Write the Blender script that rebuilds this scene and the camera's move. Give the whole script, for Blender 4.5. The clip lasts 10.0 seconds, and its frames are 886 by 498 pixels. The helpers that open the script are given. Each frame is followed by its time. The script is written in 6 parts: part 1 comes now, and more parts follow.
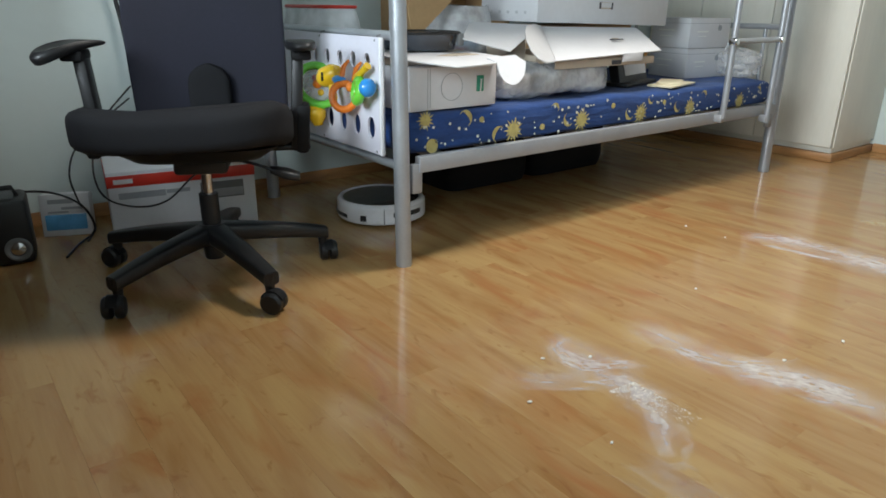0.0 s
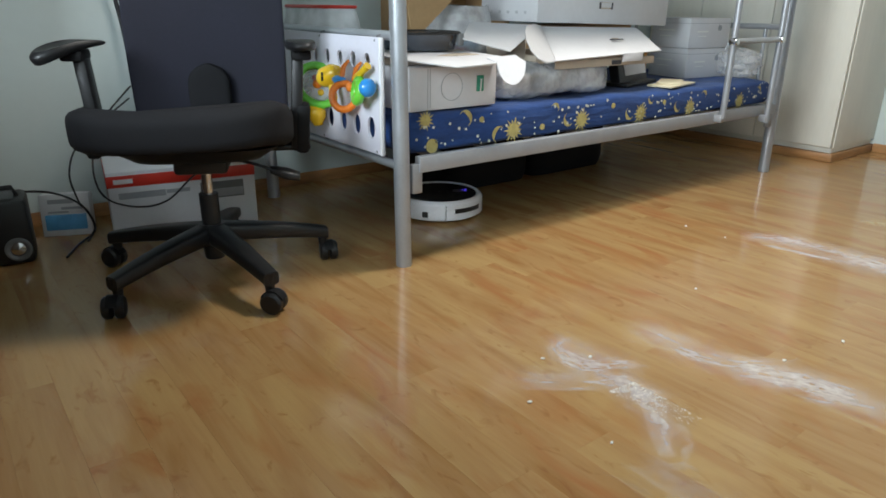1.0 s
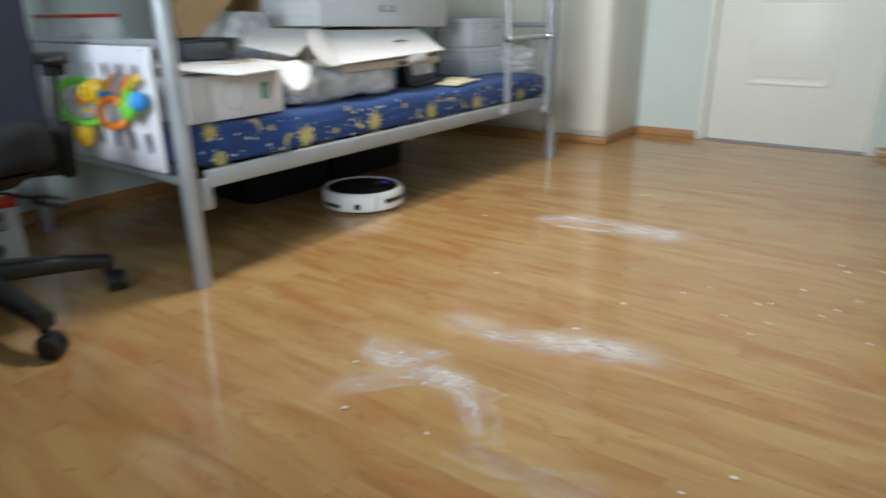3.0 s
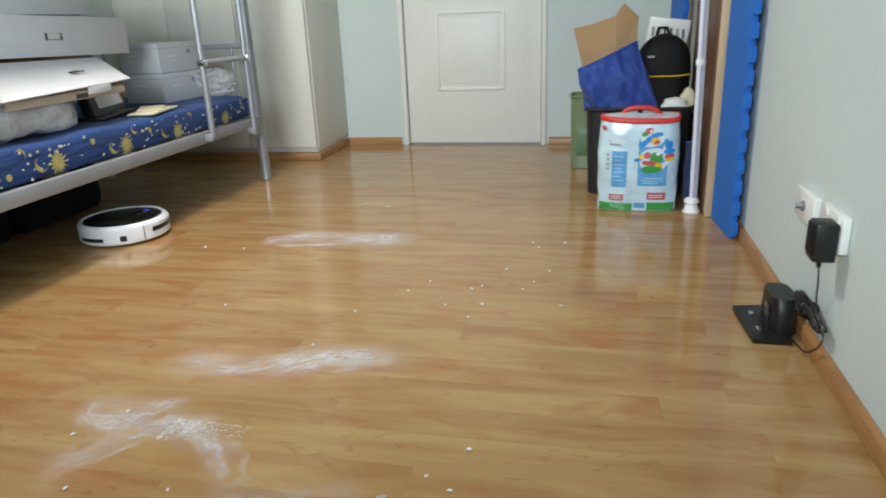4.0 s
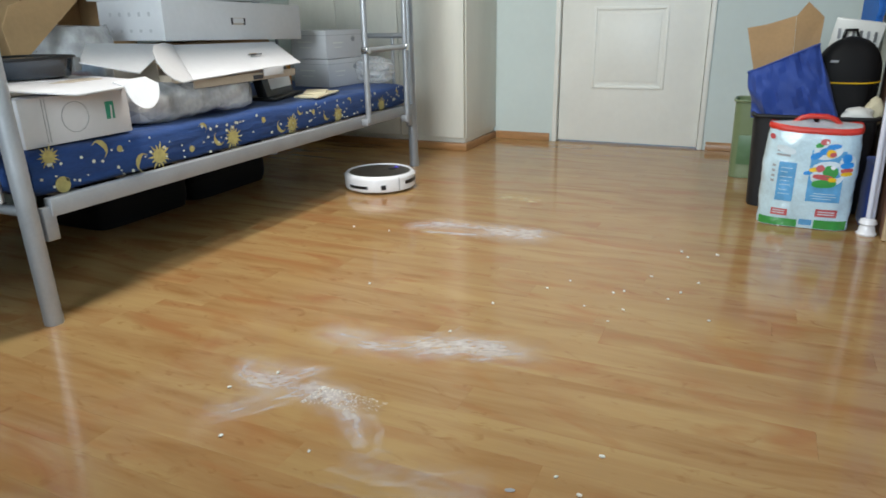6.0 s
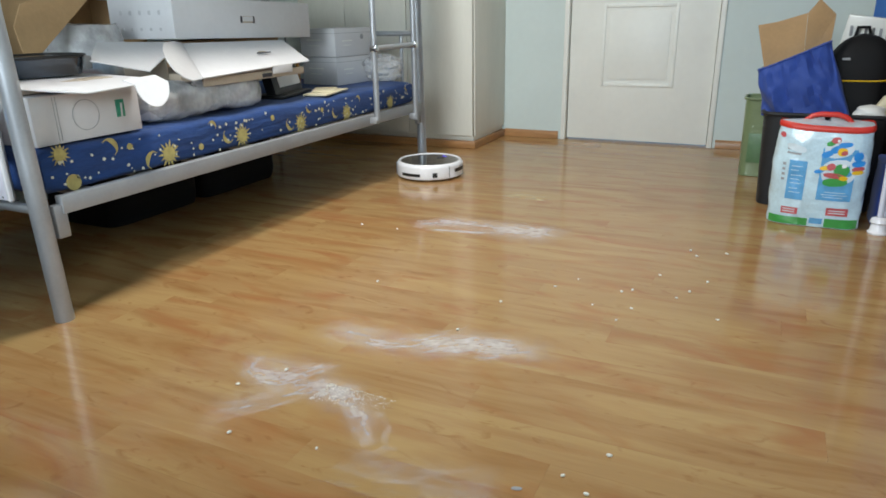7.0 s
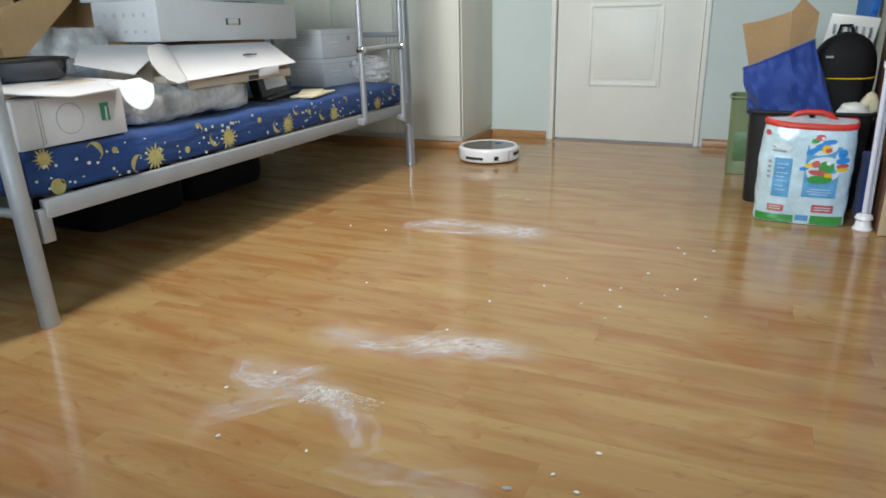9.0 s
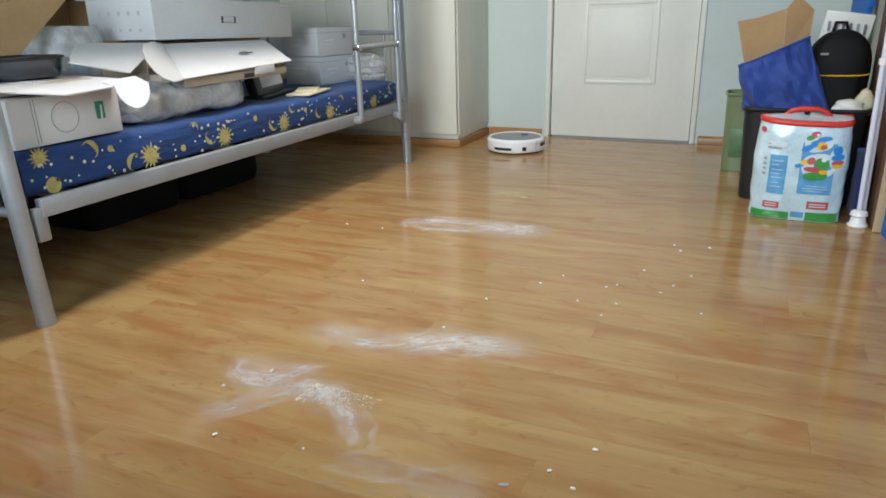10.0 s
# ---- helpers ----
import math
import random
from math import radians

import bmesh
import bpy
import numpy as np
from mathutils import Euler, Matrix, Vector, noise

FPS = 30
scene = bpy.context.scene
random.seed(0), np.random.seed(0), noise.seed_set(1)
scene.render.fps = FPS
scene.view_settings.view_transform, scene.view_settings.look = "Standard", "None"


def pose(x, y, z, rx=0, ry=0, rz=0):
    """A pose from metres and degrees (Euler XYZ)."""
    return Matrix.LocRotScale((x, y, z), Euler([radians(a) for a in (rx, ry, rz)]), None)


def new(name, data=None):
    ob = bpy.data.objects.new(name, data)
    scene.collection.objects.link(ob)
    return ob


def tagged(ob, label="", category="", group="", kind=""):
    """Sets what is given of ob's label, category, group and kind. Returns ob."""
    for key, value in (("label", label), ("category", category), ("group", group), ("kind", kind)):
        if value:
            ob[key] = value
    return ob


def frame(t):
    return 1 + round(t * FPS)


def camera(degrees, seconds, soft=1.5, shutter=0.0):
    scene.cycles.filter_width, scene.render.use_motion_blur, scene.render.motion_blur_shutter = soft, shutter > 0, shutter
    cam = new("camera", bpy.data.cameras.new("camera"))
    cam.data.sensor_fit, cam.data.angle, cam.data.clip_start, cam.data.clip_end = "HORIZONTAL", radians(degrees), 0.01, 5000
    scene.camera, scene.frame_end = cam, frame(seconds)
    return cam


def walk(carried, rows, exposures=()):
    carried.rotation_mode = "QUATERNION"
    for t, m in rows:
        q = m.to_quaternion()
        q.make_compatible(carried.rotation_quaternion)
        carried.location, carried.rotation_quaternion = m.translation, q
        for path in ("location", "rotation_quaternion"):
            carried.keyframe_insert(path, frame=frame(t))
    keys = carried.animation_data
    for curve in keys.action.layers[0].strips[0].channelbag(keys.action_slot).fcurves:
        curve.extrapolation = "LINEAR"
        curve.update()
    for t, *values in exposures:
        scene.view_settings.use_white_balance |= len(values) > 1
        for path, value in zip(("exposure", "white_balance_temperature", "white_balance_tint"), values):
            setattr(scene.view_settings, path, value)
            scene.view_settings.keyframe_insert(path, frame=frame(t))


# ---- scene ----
# ---------------------------------------------------------------- camera
cam = camera(66.93, 10.0, soft=1.7, shutter=0.5)
PATH = [
    (0.0, pose(-0.049, -0.032, 0.717, 69.86, -0.60, 52.46)),
    (1.9, pose(-0.049, -0.032, 0.717, 69.86, -0.60, 52.46)),
    (2.0, pose(-0.049, -0.032, 0.717, 69.86, -0.60, 52.36)),
    (2.5, pose(-0.044, -0.027, 0.716, 69.90, -0.46, 50.02)),
    (3.0, pose(-0.017, 0.010, 0.711, 70.28, 0.60, 36.15)),
    (3.2, pose(-0.003, 0.012, 0.714, 70.34, 1.04, 29.25)),
    (3.7, pose(0.022, 0.012, 0.720, 70.75, 1.95, 15.90)),
    (4.3, pose(0.031, 0.008, 0.724, 71.00, 2.38, 11.40)),
    (4.5, pose(0.029, 0.008, 0.724, 71.02, 2.25, 11.47)),
    (5.0, pose(0.028, 0.004, 0.726, 71.11, 1.98, 12.72)),
    (5.5, pose(0.006, 0.002, 0.721, 71.23, 1.29, 21.07)),
    (5.7, pose(-0.002, 0.001, 0.721, 71.03, 1.01, 23.08)),
    (6.2, pose(-0.001, 0.001, 0.721, 70.75, 1.00, 25.05)),
    (7.0, pose(0.000, 0.001, 0.722, 70.65, 1.04, 25.35)),
    (7.5, pose(0.001, 0.001, 0.722, 70.66, 1.04, 25.32)),
    (8.0, pose(0.001, 0.001, 0.722, 70.64, 1.02, 25.26)),
    (8.5, pose(0.001, 0.002, 0.722, 70.67, 1.08, 25.03)),
    (9.0, pose(0.003, 0.003, 0.721, 70.71, 1.36, 24.33)),
    (9.5, pose(0.004, 0.002, 0.721, 70.59, 1.39, 24.16)),
    (10.0, pose(0.005, 0.002, 0.720, 70.55, 1.45, 24.02)),
]
walk(cam, PATH)

# ---------------------------------------------------------------- light
world = bpy.data.worlds.new("sky")
scene.world = world
world.use_nodes = True
wn = world.node_tree
sky = wn.nodes.new("ShaderNodeTexSky")
sky.sky_type, sky.sun_disc = "NISHITA", False
sky.sun_elevation, sky.sun_rotation = radians(50), radians(200)
wn.nodes["Background"].inputs["Strength"].default_value = 0.10
wn.links.new(sky.outputs[0], wn.nodes["Background"].inputs["Color"])

WIN_Y0, WIN_Y1, WIN_Z0, WIN_Z1 = -1.35, -0.30, 0.90, 1.75
REAR_Y, FRONT_Y, LEFT_X, RIGHT_X, CEIL_Z = -1.45, 3.93, -2.58, 0.510, 2.55


win_data = bpy.data.lights.new("window_daylight", "AREA")
win_data.shape, win_data.size, win_data.size_y = "RECTANGLE", WIN_Z1 - WIN_Z0 - 0.1, WIN_Y1 - WIN_Y0 - 0.1
win_data.energy, win_data.color = 14, (0.81, 0.935, 1.0)
win_light = new("window_daylight", win_data)
win_light.matrix_world = pose(RIGHT_X + 0.02, (WIN_Y0 + WIN_Y1) / 2, (WIN_Z0 + WIN_Z1) / 2, 0, 90, 0)
SWIN_X0, SWIN_X1, SWIN_Z0, SWIN_Z1 = -1.40, -0.05, 0.90, 2.05
win2_data = bpy.data.lights.new("rear_window_daylight", "AREA")
win2_data.shape, win2_data.size, win2_data.size_y = "RECTANGLE", SWIN_X1 - SWIN_X0 - 0.1, SWIN_Z1 - SWIN_Z0 - 0.1
win2_data.energy, win2_data.color = 95, (0.81, 0.935, 1.0)
win2_light = new("rear_window_daylight", win2_data)
win2_light.matrix_world = pose((SWIN_X0 + SWIN_X1) / 2, REAR_Y - 0.02, (SWIN_Z0 + SWIN_Z1) / 2, 90, 0, 0)
lamp_data = bpy.data.lights.new("ceiling_lamp_light", "AREA")
lamp_data.shape, lamp_data.size, lamp_data.energy, lamp_data.color = "DISK", 0.46, 34.5, (1.0, 0.955, 0.88)
lamp_data.spread = radians(150)
lamp_light = new("ceiling_lamp_light", lamp_data)
lamp_light.matrix_world = pose(-1.27, 1.80, 2.440)
scene.view_settings.exposure = 0.0

# ---------------------------------------------------------------- materials


def mat(name, colour, rough=0.5, metal=0.0, var=0.12, scale=9.0, bump=0.0, bump_scale=120.0, coat=0.0, sheen=0.0, stretch=(1, 1, 1), spec=0.5):
    """A surface with tone and gloss that vary at two scales, and fine relief."""
    m = bpy.data.materials.new(name)
    m.use_nodes = True
    nt = m.node_tree
    n, l = nt.nodes, nt.links
    b = n["Principled BSDF"]
    co = n.new("ShaderNodeTexCoord")
    mp = n.new("ShaderNodeMapping")
    mp.inputs["Scale"].default_value = stretch
    l.new(co.outputs["Object"], mp.inputs["Vector"])
    big = n.new("ShaderNodeTexNoise")
    big.inputs["Scale"].default_value, big.inputs["Detail"].default_value = scale, 4
    small = n.new("ShaderNodeTexNoise")
    small.inputs["Scale"].default_value, small.inputs["Detail"].default_value = scale * 11, 3
    l.new(mp.outputs[0], big.inputs["Vector"])
    l.new(mp.outputs[0], small.inputs["Vector"])
    add = n.new("ShaderNodeMath")
    add.operation = "MULTIPLY_ADD"
    l.new(small.outputs[0], add.inputs[0])
    add.inputs[1].default_value = 0.4
    l.new(big.outputs[0], add.inputs[2])
    ramp = n.new("ShaderNodeMapRange")
    ramp.inputs["From Min"].default_value, ramp.inputs["From Max"].default_value = 0.45, 0.95
    ramp.inputs["To Min"].default_value, ramp.inputs["To Max"].default_value = 1 - var, 1 + var * 0.5
    l.new(add.outputs[0], ramp.inputs["Value"])
    mix = n.new("ShaderNodeVectorMath")
    mix.operation = "SCALE"
    mix.inputs[0].default_value = colour
    l.new(ramp.outputs[0], mix.inputs["Scale"])
    l.new(mix.outputs[0], b.inputs["Base Color"])
    rr = n.new("ShaderNodeMapRange")
    rr.inputs["To Min"].default_value, rr.inputs["To Max"].default_value = max(rough - 0.08, 0.02), min(rough + 0.08, 1)
    l.new(big.outputs[0], rr.inputs["Value"])
    l.new(rr.outputs[0], b.inputs["Roughness"])
    b.inputs["Metallic"].default_value = metal
    b.inputs["Coat Weight"].default_value = coat
    b.inputs["Sheen Weight"].default_value = sheen
    b.inputs["Specular IOR Level"].default_value = spec
    if bump:
        bn = n.new("ShaderNodeTexNoise")
        bn.inputs["Scale"].default_value, bn.inputs["Detail"].default_value = bump_scale, 3
        l.new(mp.outputs[0], bn.inputs["Vector"])
        bp = n.new("ShaderNodeBump")
        bp.inputs["Strength"].default_value, bp.inputs["Distance"].default_value = bump, 0.01
        l.new(bn.outputs[0], bp.inputs["Height"])
        l.new(bp.outputs[0], b.inputs["Normal"])
    return m


def wood_floor_material():
    """Glossy honey-coloured laminate: long grain, cathedral figure, small knots, a tone of its own for every board."""
    m = bpy.data.materials.new("laminate")
    m.use_nodes = True
    n, l = m.node_tree.nodes, m.node_tree.links
    b = n["Principled BSDF"]
    geo = n.new("ShaderNodeNewGeometry")
    info = n.new("ShaderNodeObjectInfo")
    off = n.new("ShaderNodeVectorMath")
    off.operation = "MULTIPLY_ADD"
    comb = n.new("ShaderNodeCombineXYZ")
    for i in range(3):
        l.new(info.outputs["Random"], comb.inputs[i])
    l.new(comb.outputs[0], off.inputs[0])
    off.inputs[1].default_value = (23, 11, 7)
    l.new(geo.outputs["Position"], off.inputs[2])

    def noise_at(scale_xyz, detail, dist=0.0):
        mp = n.new("ShaderNodeMapping")
        mp.inputs["Scale"].default_value = scale_xyz
        l.new(off.outputs[0], mp.inputs["Vector"])
        t = n.new("ShaderNodeTexNoise")
        t.inputs["Scale"].default_value, t.inputs["Detail"].default_value, t.inputs["Distortion"].default_value = 1, detail, dist
        l.new(mp.outputs[0], t.inputs["Vector"])
        return t.outputs[0]

    figure = noise_at((1.9, 11, 1), 5, 1.1)
    grain = noise_at((9, 170, 1), 3)
    blotch = noise_at((3.4, 9, 1), 4, 0.8)
    ramp = n.new("ShaderNodeValToRGB")
    e = ramp.color_ramp.elements
    e[0].position, e[0].color = 0.30, (0.310, 0.160, 0.056, 1)
    e[1].position, e[1].color = 0.66, (0.425, 0.272, 0.112, 1)
    mid = e.new(0.46)
    mid.color = (0.375, 0.219, 0.091, 1)
    l.new(figure, ramp.inputs[0])
    red = n.new("ShaderNodeMix")
    red.data_type = "RGBA"
    red.inputs["B"].default_value = (0.350, 0.160, 0.060, 1)
    k = n.new("ShaderNodeMapRange")
    k.inputs["From Min"].default_value, k.inputs["From Max"].default_value = 0.52, 0.72
    k.inputs["To Max"].default_value = 1.0
    l.new(blotch, k.inputs["Value"])
    l.new(k.outputs[0], red.inputs["Factor"])
    l.new(ramp.outputs[0], red.inputs["A"])
    # small dark knots and flecks
    fleck = noise_at((11, 24, 1), 4, 1.6)
    fk = n.new("ShaderNodeMapRange")
    fk.inputs["From Min"].default_value, fk.inputs["From Max"].default_value = 0.60, 0.74
    fk.inputs["To Max"].default_value = 0.55
    l.new(fleck, fk.inputs["Value"])
    knot = n.new("ShaderNodeMix")
    knot.data_type = "RGBA"
    knot.inputs["B"].default_value = (0.25, 0.105, 0.036, 1)
    l.new(fk.outputs[0], knot.inputs["Factor"])
    l.new(red.outputs["Result"], knot.inputs["A"])
    tone = n.new("ShaderNodeMath")
    tone.operation = "MULTIPLY_ADD"
    tone.inputs[1].default_value, tone.inputs[2].default_value = 0.05, 0.88
    l.new(info.outputs["Random"], tone.inputs[0])
    gr = n.new("ShaderNodeMath")
    gr.operation = "MULTIPLY_ADD"
    gr.inputs[1].default_value = 0.16
    l.new(grain, gr.inputs[0])
    l.new(tone.outputs[0], gr.inputs[2])
    sc = n.new("ShaderNodeVectorMath")
    sc.operation = "SCALE"
    l.new(knot.outputs["Result"], sc.inputs[0])
    l.new(gr.outputs[0], sc.inputs["Scale"])
    l.new(sc.outputs[0], b.inputs["Base Color"])
    smear = n.new("ShaderNodeTexNoise")
    smear.inputs["Scale"].default_value, smear.inputs["Detail"].default_value = 5, 4
    l.new(geo.outputs["Position"], smear.inputs["Vector"])
    r = n.new("ShaderNodeMapRange")
    r.inputs["To Min"].default_value, r.inputs["To Max"].default_value = 0.07, 0.18
    l.new(smear.outputs[0], r.inputs["Value"])
    l.new(r.outputs[0], b.inputs["Roughness"])
    bp = n.new("ShaderNodeBump")
    bp.inputs["Strength"].default_value, bp.inputs["Distance"].default_value = 0.05, 0.004
    l.new(grain, bp.inputs["Height"])
    l.new(bp.outputs[0], b.inputs["Normal"])
    return m


def veil(name, colour, cover, rough=0.5, scale=30.0, streak=(1, 1, 1), lo=0.42, hi=0.7, feather=True, gloss=0.0):
    """A thin see-through layer (dust, film): uneven cover that thins out towards its rim."""
    m = bpy.data.materials.new(name)
    m.use_nodes = True
    n, l = m.node_tree.nodes, m.node_tree.links
    b = n["Principled BSDF"]
    b.inputs["Base Color"].default_value = (*colour, 1)
    b.inputs["Roughness"].default_value = rough
    co = n.new("ShaderNodeTexCoord")
    mp = n.new("ShaderNodeMapping")
    mp.inputs["Scale"].default_value = streak
    l.new(co.outputs["Object"], mp.inputs["Vector"])
    t = n.new("ShaderNodeTexNoise")
    t.inputs["Scale"].default_value, t.inputs["Detail"].default_value, t.inputs["Distortion"].default_value = scale, 7, 0.6
    l.new(mp.outputs[0], t.inputs["Vector"])
    k = n.new("ShaderNodeMapRange")
    k.inputs["From Min"].default_value, k.inputs["From Max"].default_value = lo, hi
    k.inputs["To Max"].default_value = cover
    l.new(t.outputs[0], k.inputs["Value"])
    out = k.outputs[0]
    if feather:
        at = n.new("ShaderNodeAttribute")
        at.attribute_name = "cover"
        mu = n.new("ShaderNodeMath")
        mu.operation = "MULTIPLY"
        l.new(out, mu.inputs[0])
        l.new(at.outputs["Fac"], mu.inputs[1])
        out = mu.outputs[0]
    l.new(out, b.inputs["Alpha"])
    return m


def film(name, tint, haze=0.3, rough=0.15, wrinkle=0.5, scale=40):
    """Clear plastic: a see-through sheet with a haze and crinkled gloss."""
    m = bpy.data.materials.new(name)
    m.use_nodes = True
    n, l = m.node_tree.nodes, m.node_tree.links
    b = n["Principled BSDF"]
    b.inputs["Base Color"].default_value = (*tint, 1)
    b.inputs["Roughness"].default_value = rough
    tr = n.new("ShaderNodeBsdfTransparent")
    mixer = n.new("ShaderNodeMixShader")
    t = n.new("ShaderNodeTexNoise")
    t.inputs["Scale"].default_value, t.inputs["Detail"].default_value = scale, 5
    co = n.new("ShaderNodeTexCoord")
    l.new(co.outputs["Object"], t.inputs["Vector"])
    k = n.new("ShaderNodeMapRange")
    k.inputs["From Min"].default_value, k.inputs["From Max"].default_value = 0.35, 0.7
    k.inputs["To Min"].default_value, k.inputs["To Max"].default_value = haze * 0.75, min(haze * 1.3, 1)
    l.new(t.outputs[0], k.inputs["Value"])
    l.new(k.outputs[0], mixer.inputs[0])
    l.new(tr.outputs[0], mixer.inputs[1])
    l.new(b.outputs[0], mixer.inputs[2])
    bp = n.new("ShaderNodeBump")
    bp.inputs["Strength"].default_value, bp.inputs["Distance"].default_value = wrinkle, 0.02
    l.new(t.outputs[0], bp.inputs["Height"])
    l.new(bp.outputs[0], b.inputs["Normal"])
    l.new(mixer.outputs[0], n["Material Output"].inputs["Surface"])
    return m


def glow(name, colour, strength):
    m = bpy.data.materials.new(name)
    m.use_nodes = True
    b = m.node_tree.nodes["Principled BSDF"]
    b.inputs["Base Color"].default_value = (*colour, 1)
    b.inputs["Emission Color"].default_value = (*colour, 1)
    b.inputs["Emission Strength"].default_value = strength
    return m


M_FLOOR = wood_floor_material()
M_SUBFLOOR = mat("joint", (0.12, 0.055, 0.02), 0.7)
M_WALL = mat("wall_paint", (0.60, 0.68, 0.67), 0.75, var=0.05, scale=2.5, bump=0.06, bump_scale=260)
# Ceiling and rear walls are unseen; dark colour cuts bounced light in the shadows.
M_CEIL = mat("dark_ceiling", (0.11, 0.115, 0.12), 0.85, var=0.04, scale=2)
M_REAR = mat("dark_rear_wall", (0.062, 0.044, 0.032), 0.6, var=0.2, scale=3)
M_BASE = mat("baseboard_wood", (0.40, 0.20, 0.075), 0.35, var=0.35, scale=5, stretch=(1.2, 1.2, 14))
M_DOOR = mat("door_paint", (0.82, 0.83, 0.79), 0.45, var=0.05, scale=3, bump=0.03, bump_scale=90)
M_WARD = mat("wardrobe_laminate", (0.74, 0.73, 0.66), 0.45, var=0.07, scale=3, stretch=(3, 3, 0.6))
M_WARD_EDGE = mat("wardrobe_edge", (0.80, 0.78, 0.70), 0.45, var=0.05)
M_STEEL = mat("silver_tube", (0.42, 0.44, 0.47), 0.36, metal=0.55, var=0.12, scale=12, bump=0.02, bump_scale=500)
M_RAIL = mat("silver_rail", (0.36, 0.37, 0.39), 0.45, metal=0.35, var=0.10, scale=10, bump=0.02, bump_scale=500)
M_CHROME = mat("chrome", (0.62, 0.62, 0.63), 0.18, metal=1.0, var=0.08)
M_SHEET = mat("blue_sheet", (0.012, 0.050, 0.19), 0.85, var=0.35, scale=14, bump=0.7, bump_scale=22, sheen=0.05, stretch=(1, 0.45, 2.2))
M_PRINT = mat("yellow_print", (0.46, 0.38, 0.14), 0.8, var=0.25, scale=60)
M_PRINT_PALE = mat("cream_print", (0.62, 0.62, 0.52), 0.8, var=0.15, scale=60)
M_CARTON = mat("white_carton", (0.66, 0.66, 0.68), 0.55, var=0.07, scale=5, bump=0.05, bump_scale=50)
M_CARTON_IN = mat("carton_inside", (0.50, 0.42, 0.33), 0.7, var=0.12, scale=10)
M_CARD = mat("brown_cardboard", (0.43, 0.27, 0.13), 0.75, var=0.16, scale=8, bump=0.08, bump_scale=70)
M_INK = mat("grey_ink", (0.33, 0.34, 0.36), 0.6)
M_INK_PALE = mat("pale_ink", (0.52, 0.52, 0.54), 0.6)
M_INK_DARK = mat("dark_ink", (0.05, 0.05, 0.06), 0.6)
M_GREEN = mat("green_label", (0.03, 0.27, 0.17), 0.5, var=0.3, scale=50)
M_BLACK = mat("black_plastic", (0.009, 0.009, 0.010), 0.42, var=0.25, scale=14, bump=0.05, bump_scale=400)
M_BLACK_MATT = mat("black_nylon", (0.008, 0.008, 0.009), 0.65, var=0.25, scale=14, bump=0.1, bump_scale=300, spec=0.22)
M_FABRIC = mat("chair_fabric", (0.007, 0.007, 0.009), 0.80, var=0.25, scale=10, bump=0.3, bump_scale=480, spec=0.3)
M_MESH = mat("chair_back_mesh", (0.016, 0.016, 0.027), 0.75, var=0.2, scale=10, bump=0.35, bump_scale=600, spec=0.3)
M_WHITE = mat("white_plastic", (0.87, 0.87, 0.90), 0.25, var=0.04, scale=10, coat=0.3)
M_ROBOT_TOP = mat("robot_top", (0.035, 0.030, 0.026), 0.22, var=0.15, scale=10, coat=0.6)
M_GREY = mat("grey_plastic", (0.16, 0.165, 0.17), 0.5, var=0.12)
M_LED = glow("blue_led", (0.10, 0.07, 0.95), 0.7)
M_PANEL = mat("organiser_board", (0.74, 0.73, 0.82), 0.5, var=0.06, scale=6)
M_TOY_GREEN = mat("toy_green", (0.16, 0.62, 0.06), 0.28, var=0.08, coat=0.3)
M_TOY_YELLOW = mat("toy_yellow", (0.85, 0.52, 0.02), 0.28, var=0.08, coat=0.3)
M_TOY_ORANGE = mat("toy_orange", (0.86, 0.22, 0.02), 0.28, var=0.08, coat=0.3)
M_TOY_BLUE = mat("toy_blue", (0.03, 0.27, 0.70), 0.28, var=0.08, coat=0.3)
M_RED = mat("red_plastic", (0.62, 0.035, 0.02), 0.4, var=0.12)
M_REDPRINT = mat("red_print", (0.55, 0.09, 0.10), 0.4, var=0.2, scale=40)
M_BAG = mat("bag_print", (0.58, 0.76, 0.85), 0.22, var=0.22, scale=11, bump=0.6, bump_scale=18, coat=0.3)
M_BAG_BLUE = mat("bag_blue", (0.12, 0.38, 0.68), 0.25, var=0.25, scale=24, bump=0.3, bump_scale=18, coat=0.3)
M_BAG_GREEN = mat("bag_green", (0.05, 0.33, 0.07), 0.25, var=0.2, scale=24, coat=0.3)
M_CLOTH_BLUE = mat("blue_nylon", (0.020, 0.060, 0.30), 0.7, var=0.25, scale=8, bump=0.25, bump_scale=9, sheen=0.1, stretch=(1, 1, 0.5))
M_MAT_BLUE = mat("foam_blue", (0.015, 0.15, 0.56), 0.75, var=0.10, scale=9, bump=0.15, bump_scale=300)
M_BIN_GREEN = mat("bin_green", (0.19, 0.25, 0.13), 0.3, var=0.12)
M_BOARD = mat("pale_wood", (0.62, 0.45, 0.26), 0.5, var=0.2, scale=5, stretch=(8, 8, 0.7))
M_BOARD_DARK = mat("brown_wood", (0.17, 0.085, 0.045), 0.5, var=0.25, scale=5, stretch=(8, 8, 0.7))
M_WHITE_METAL = mat("white_enamel", (0.72, 0.74, 0.84), 0.35, var=0.05)
M_SOCKET = mat("socket_plastic", (0.80, 0.81, 0.78), 0.3, var=0.03)
M_FILM = film("clear_film", (0.85, 0.87, 0.90), 0.30)
M_WRAP = film("wrap_film", (0.70, 0.71, 0.73), 0.50, 0.22, 0.9, 22)
M_TUB = film("clear_tub", (0.80, 0.82, 0.84), 0.55, 0.3, 0.1, 12)
M_PAPER = mat("paper", (0.66, 0.60, 0.42), 0.7, var=0.12, scale=12)
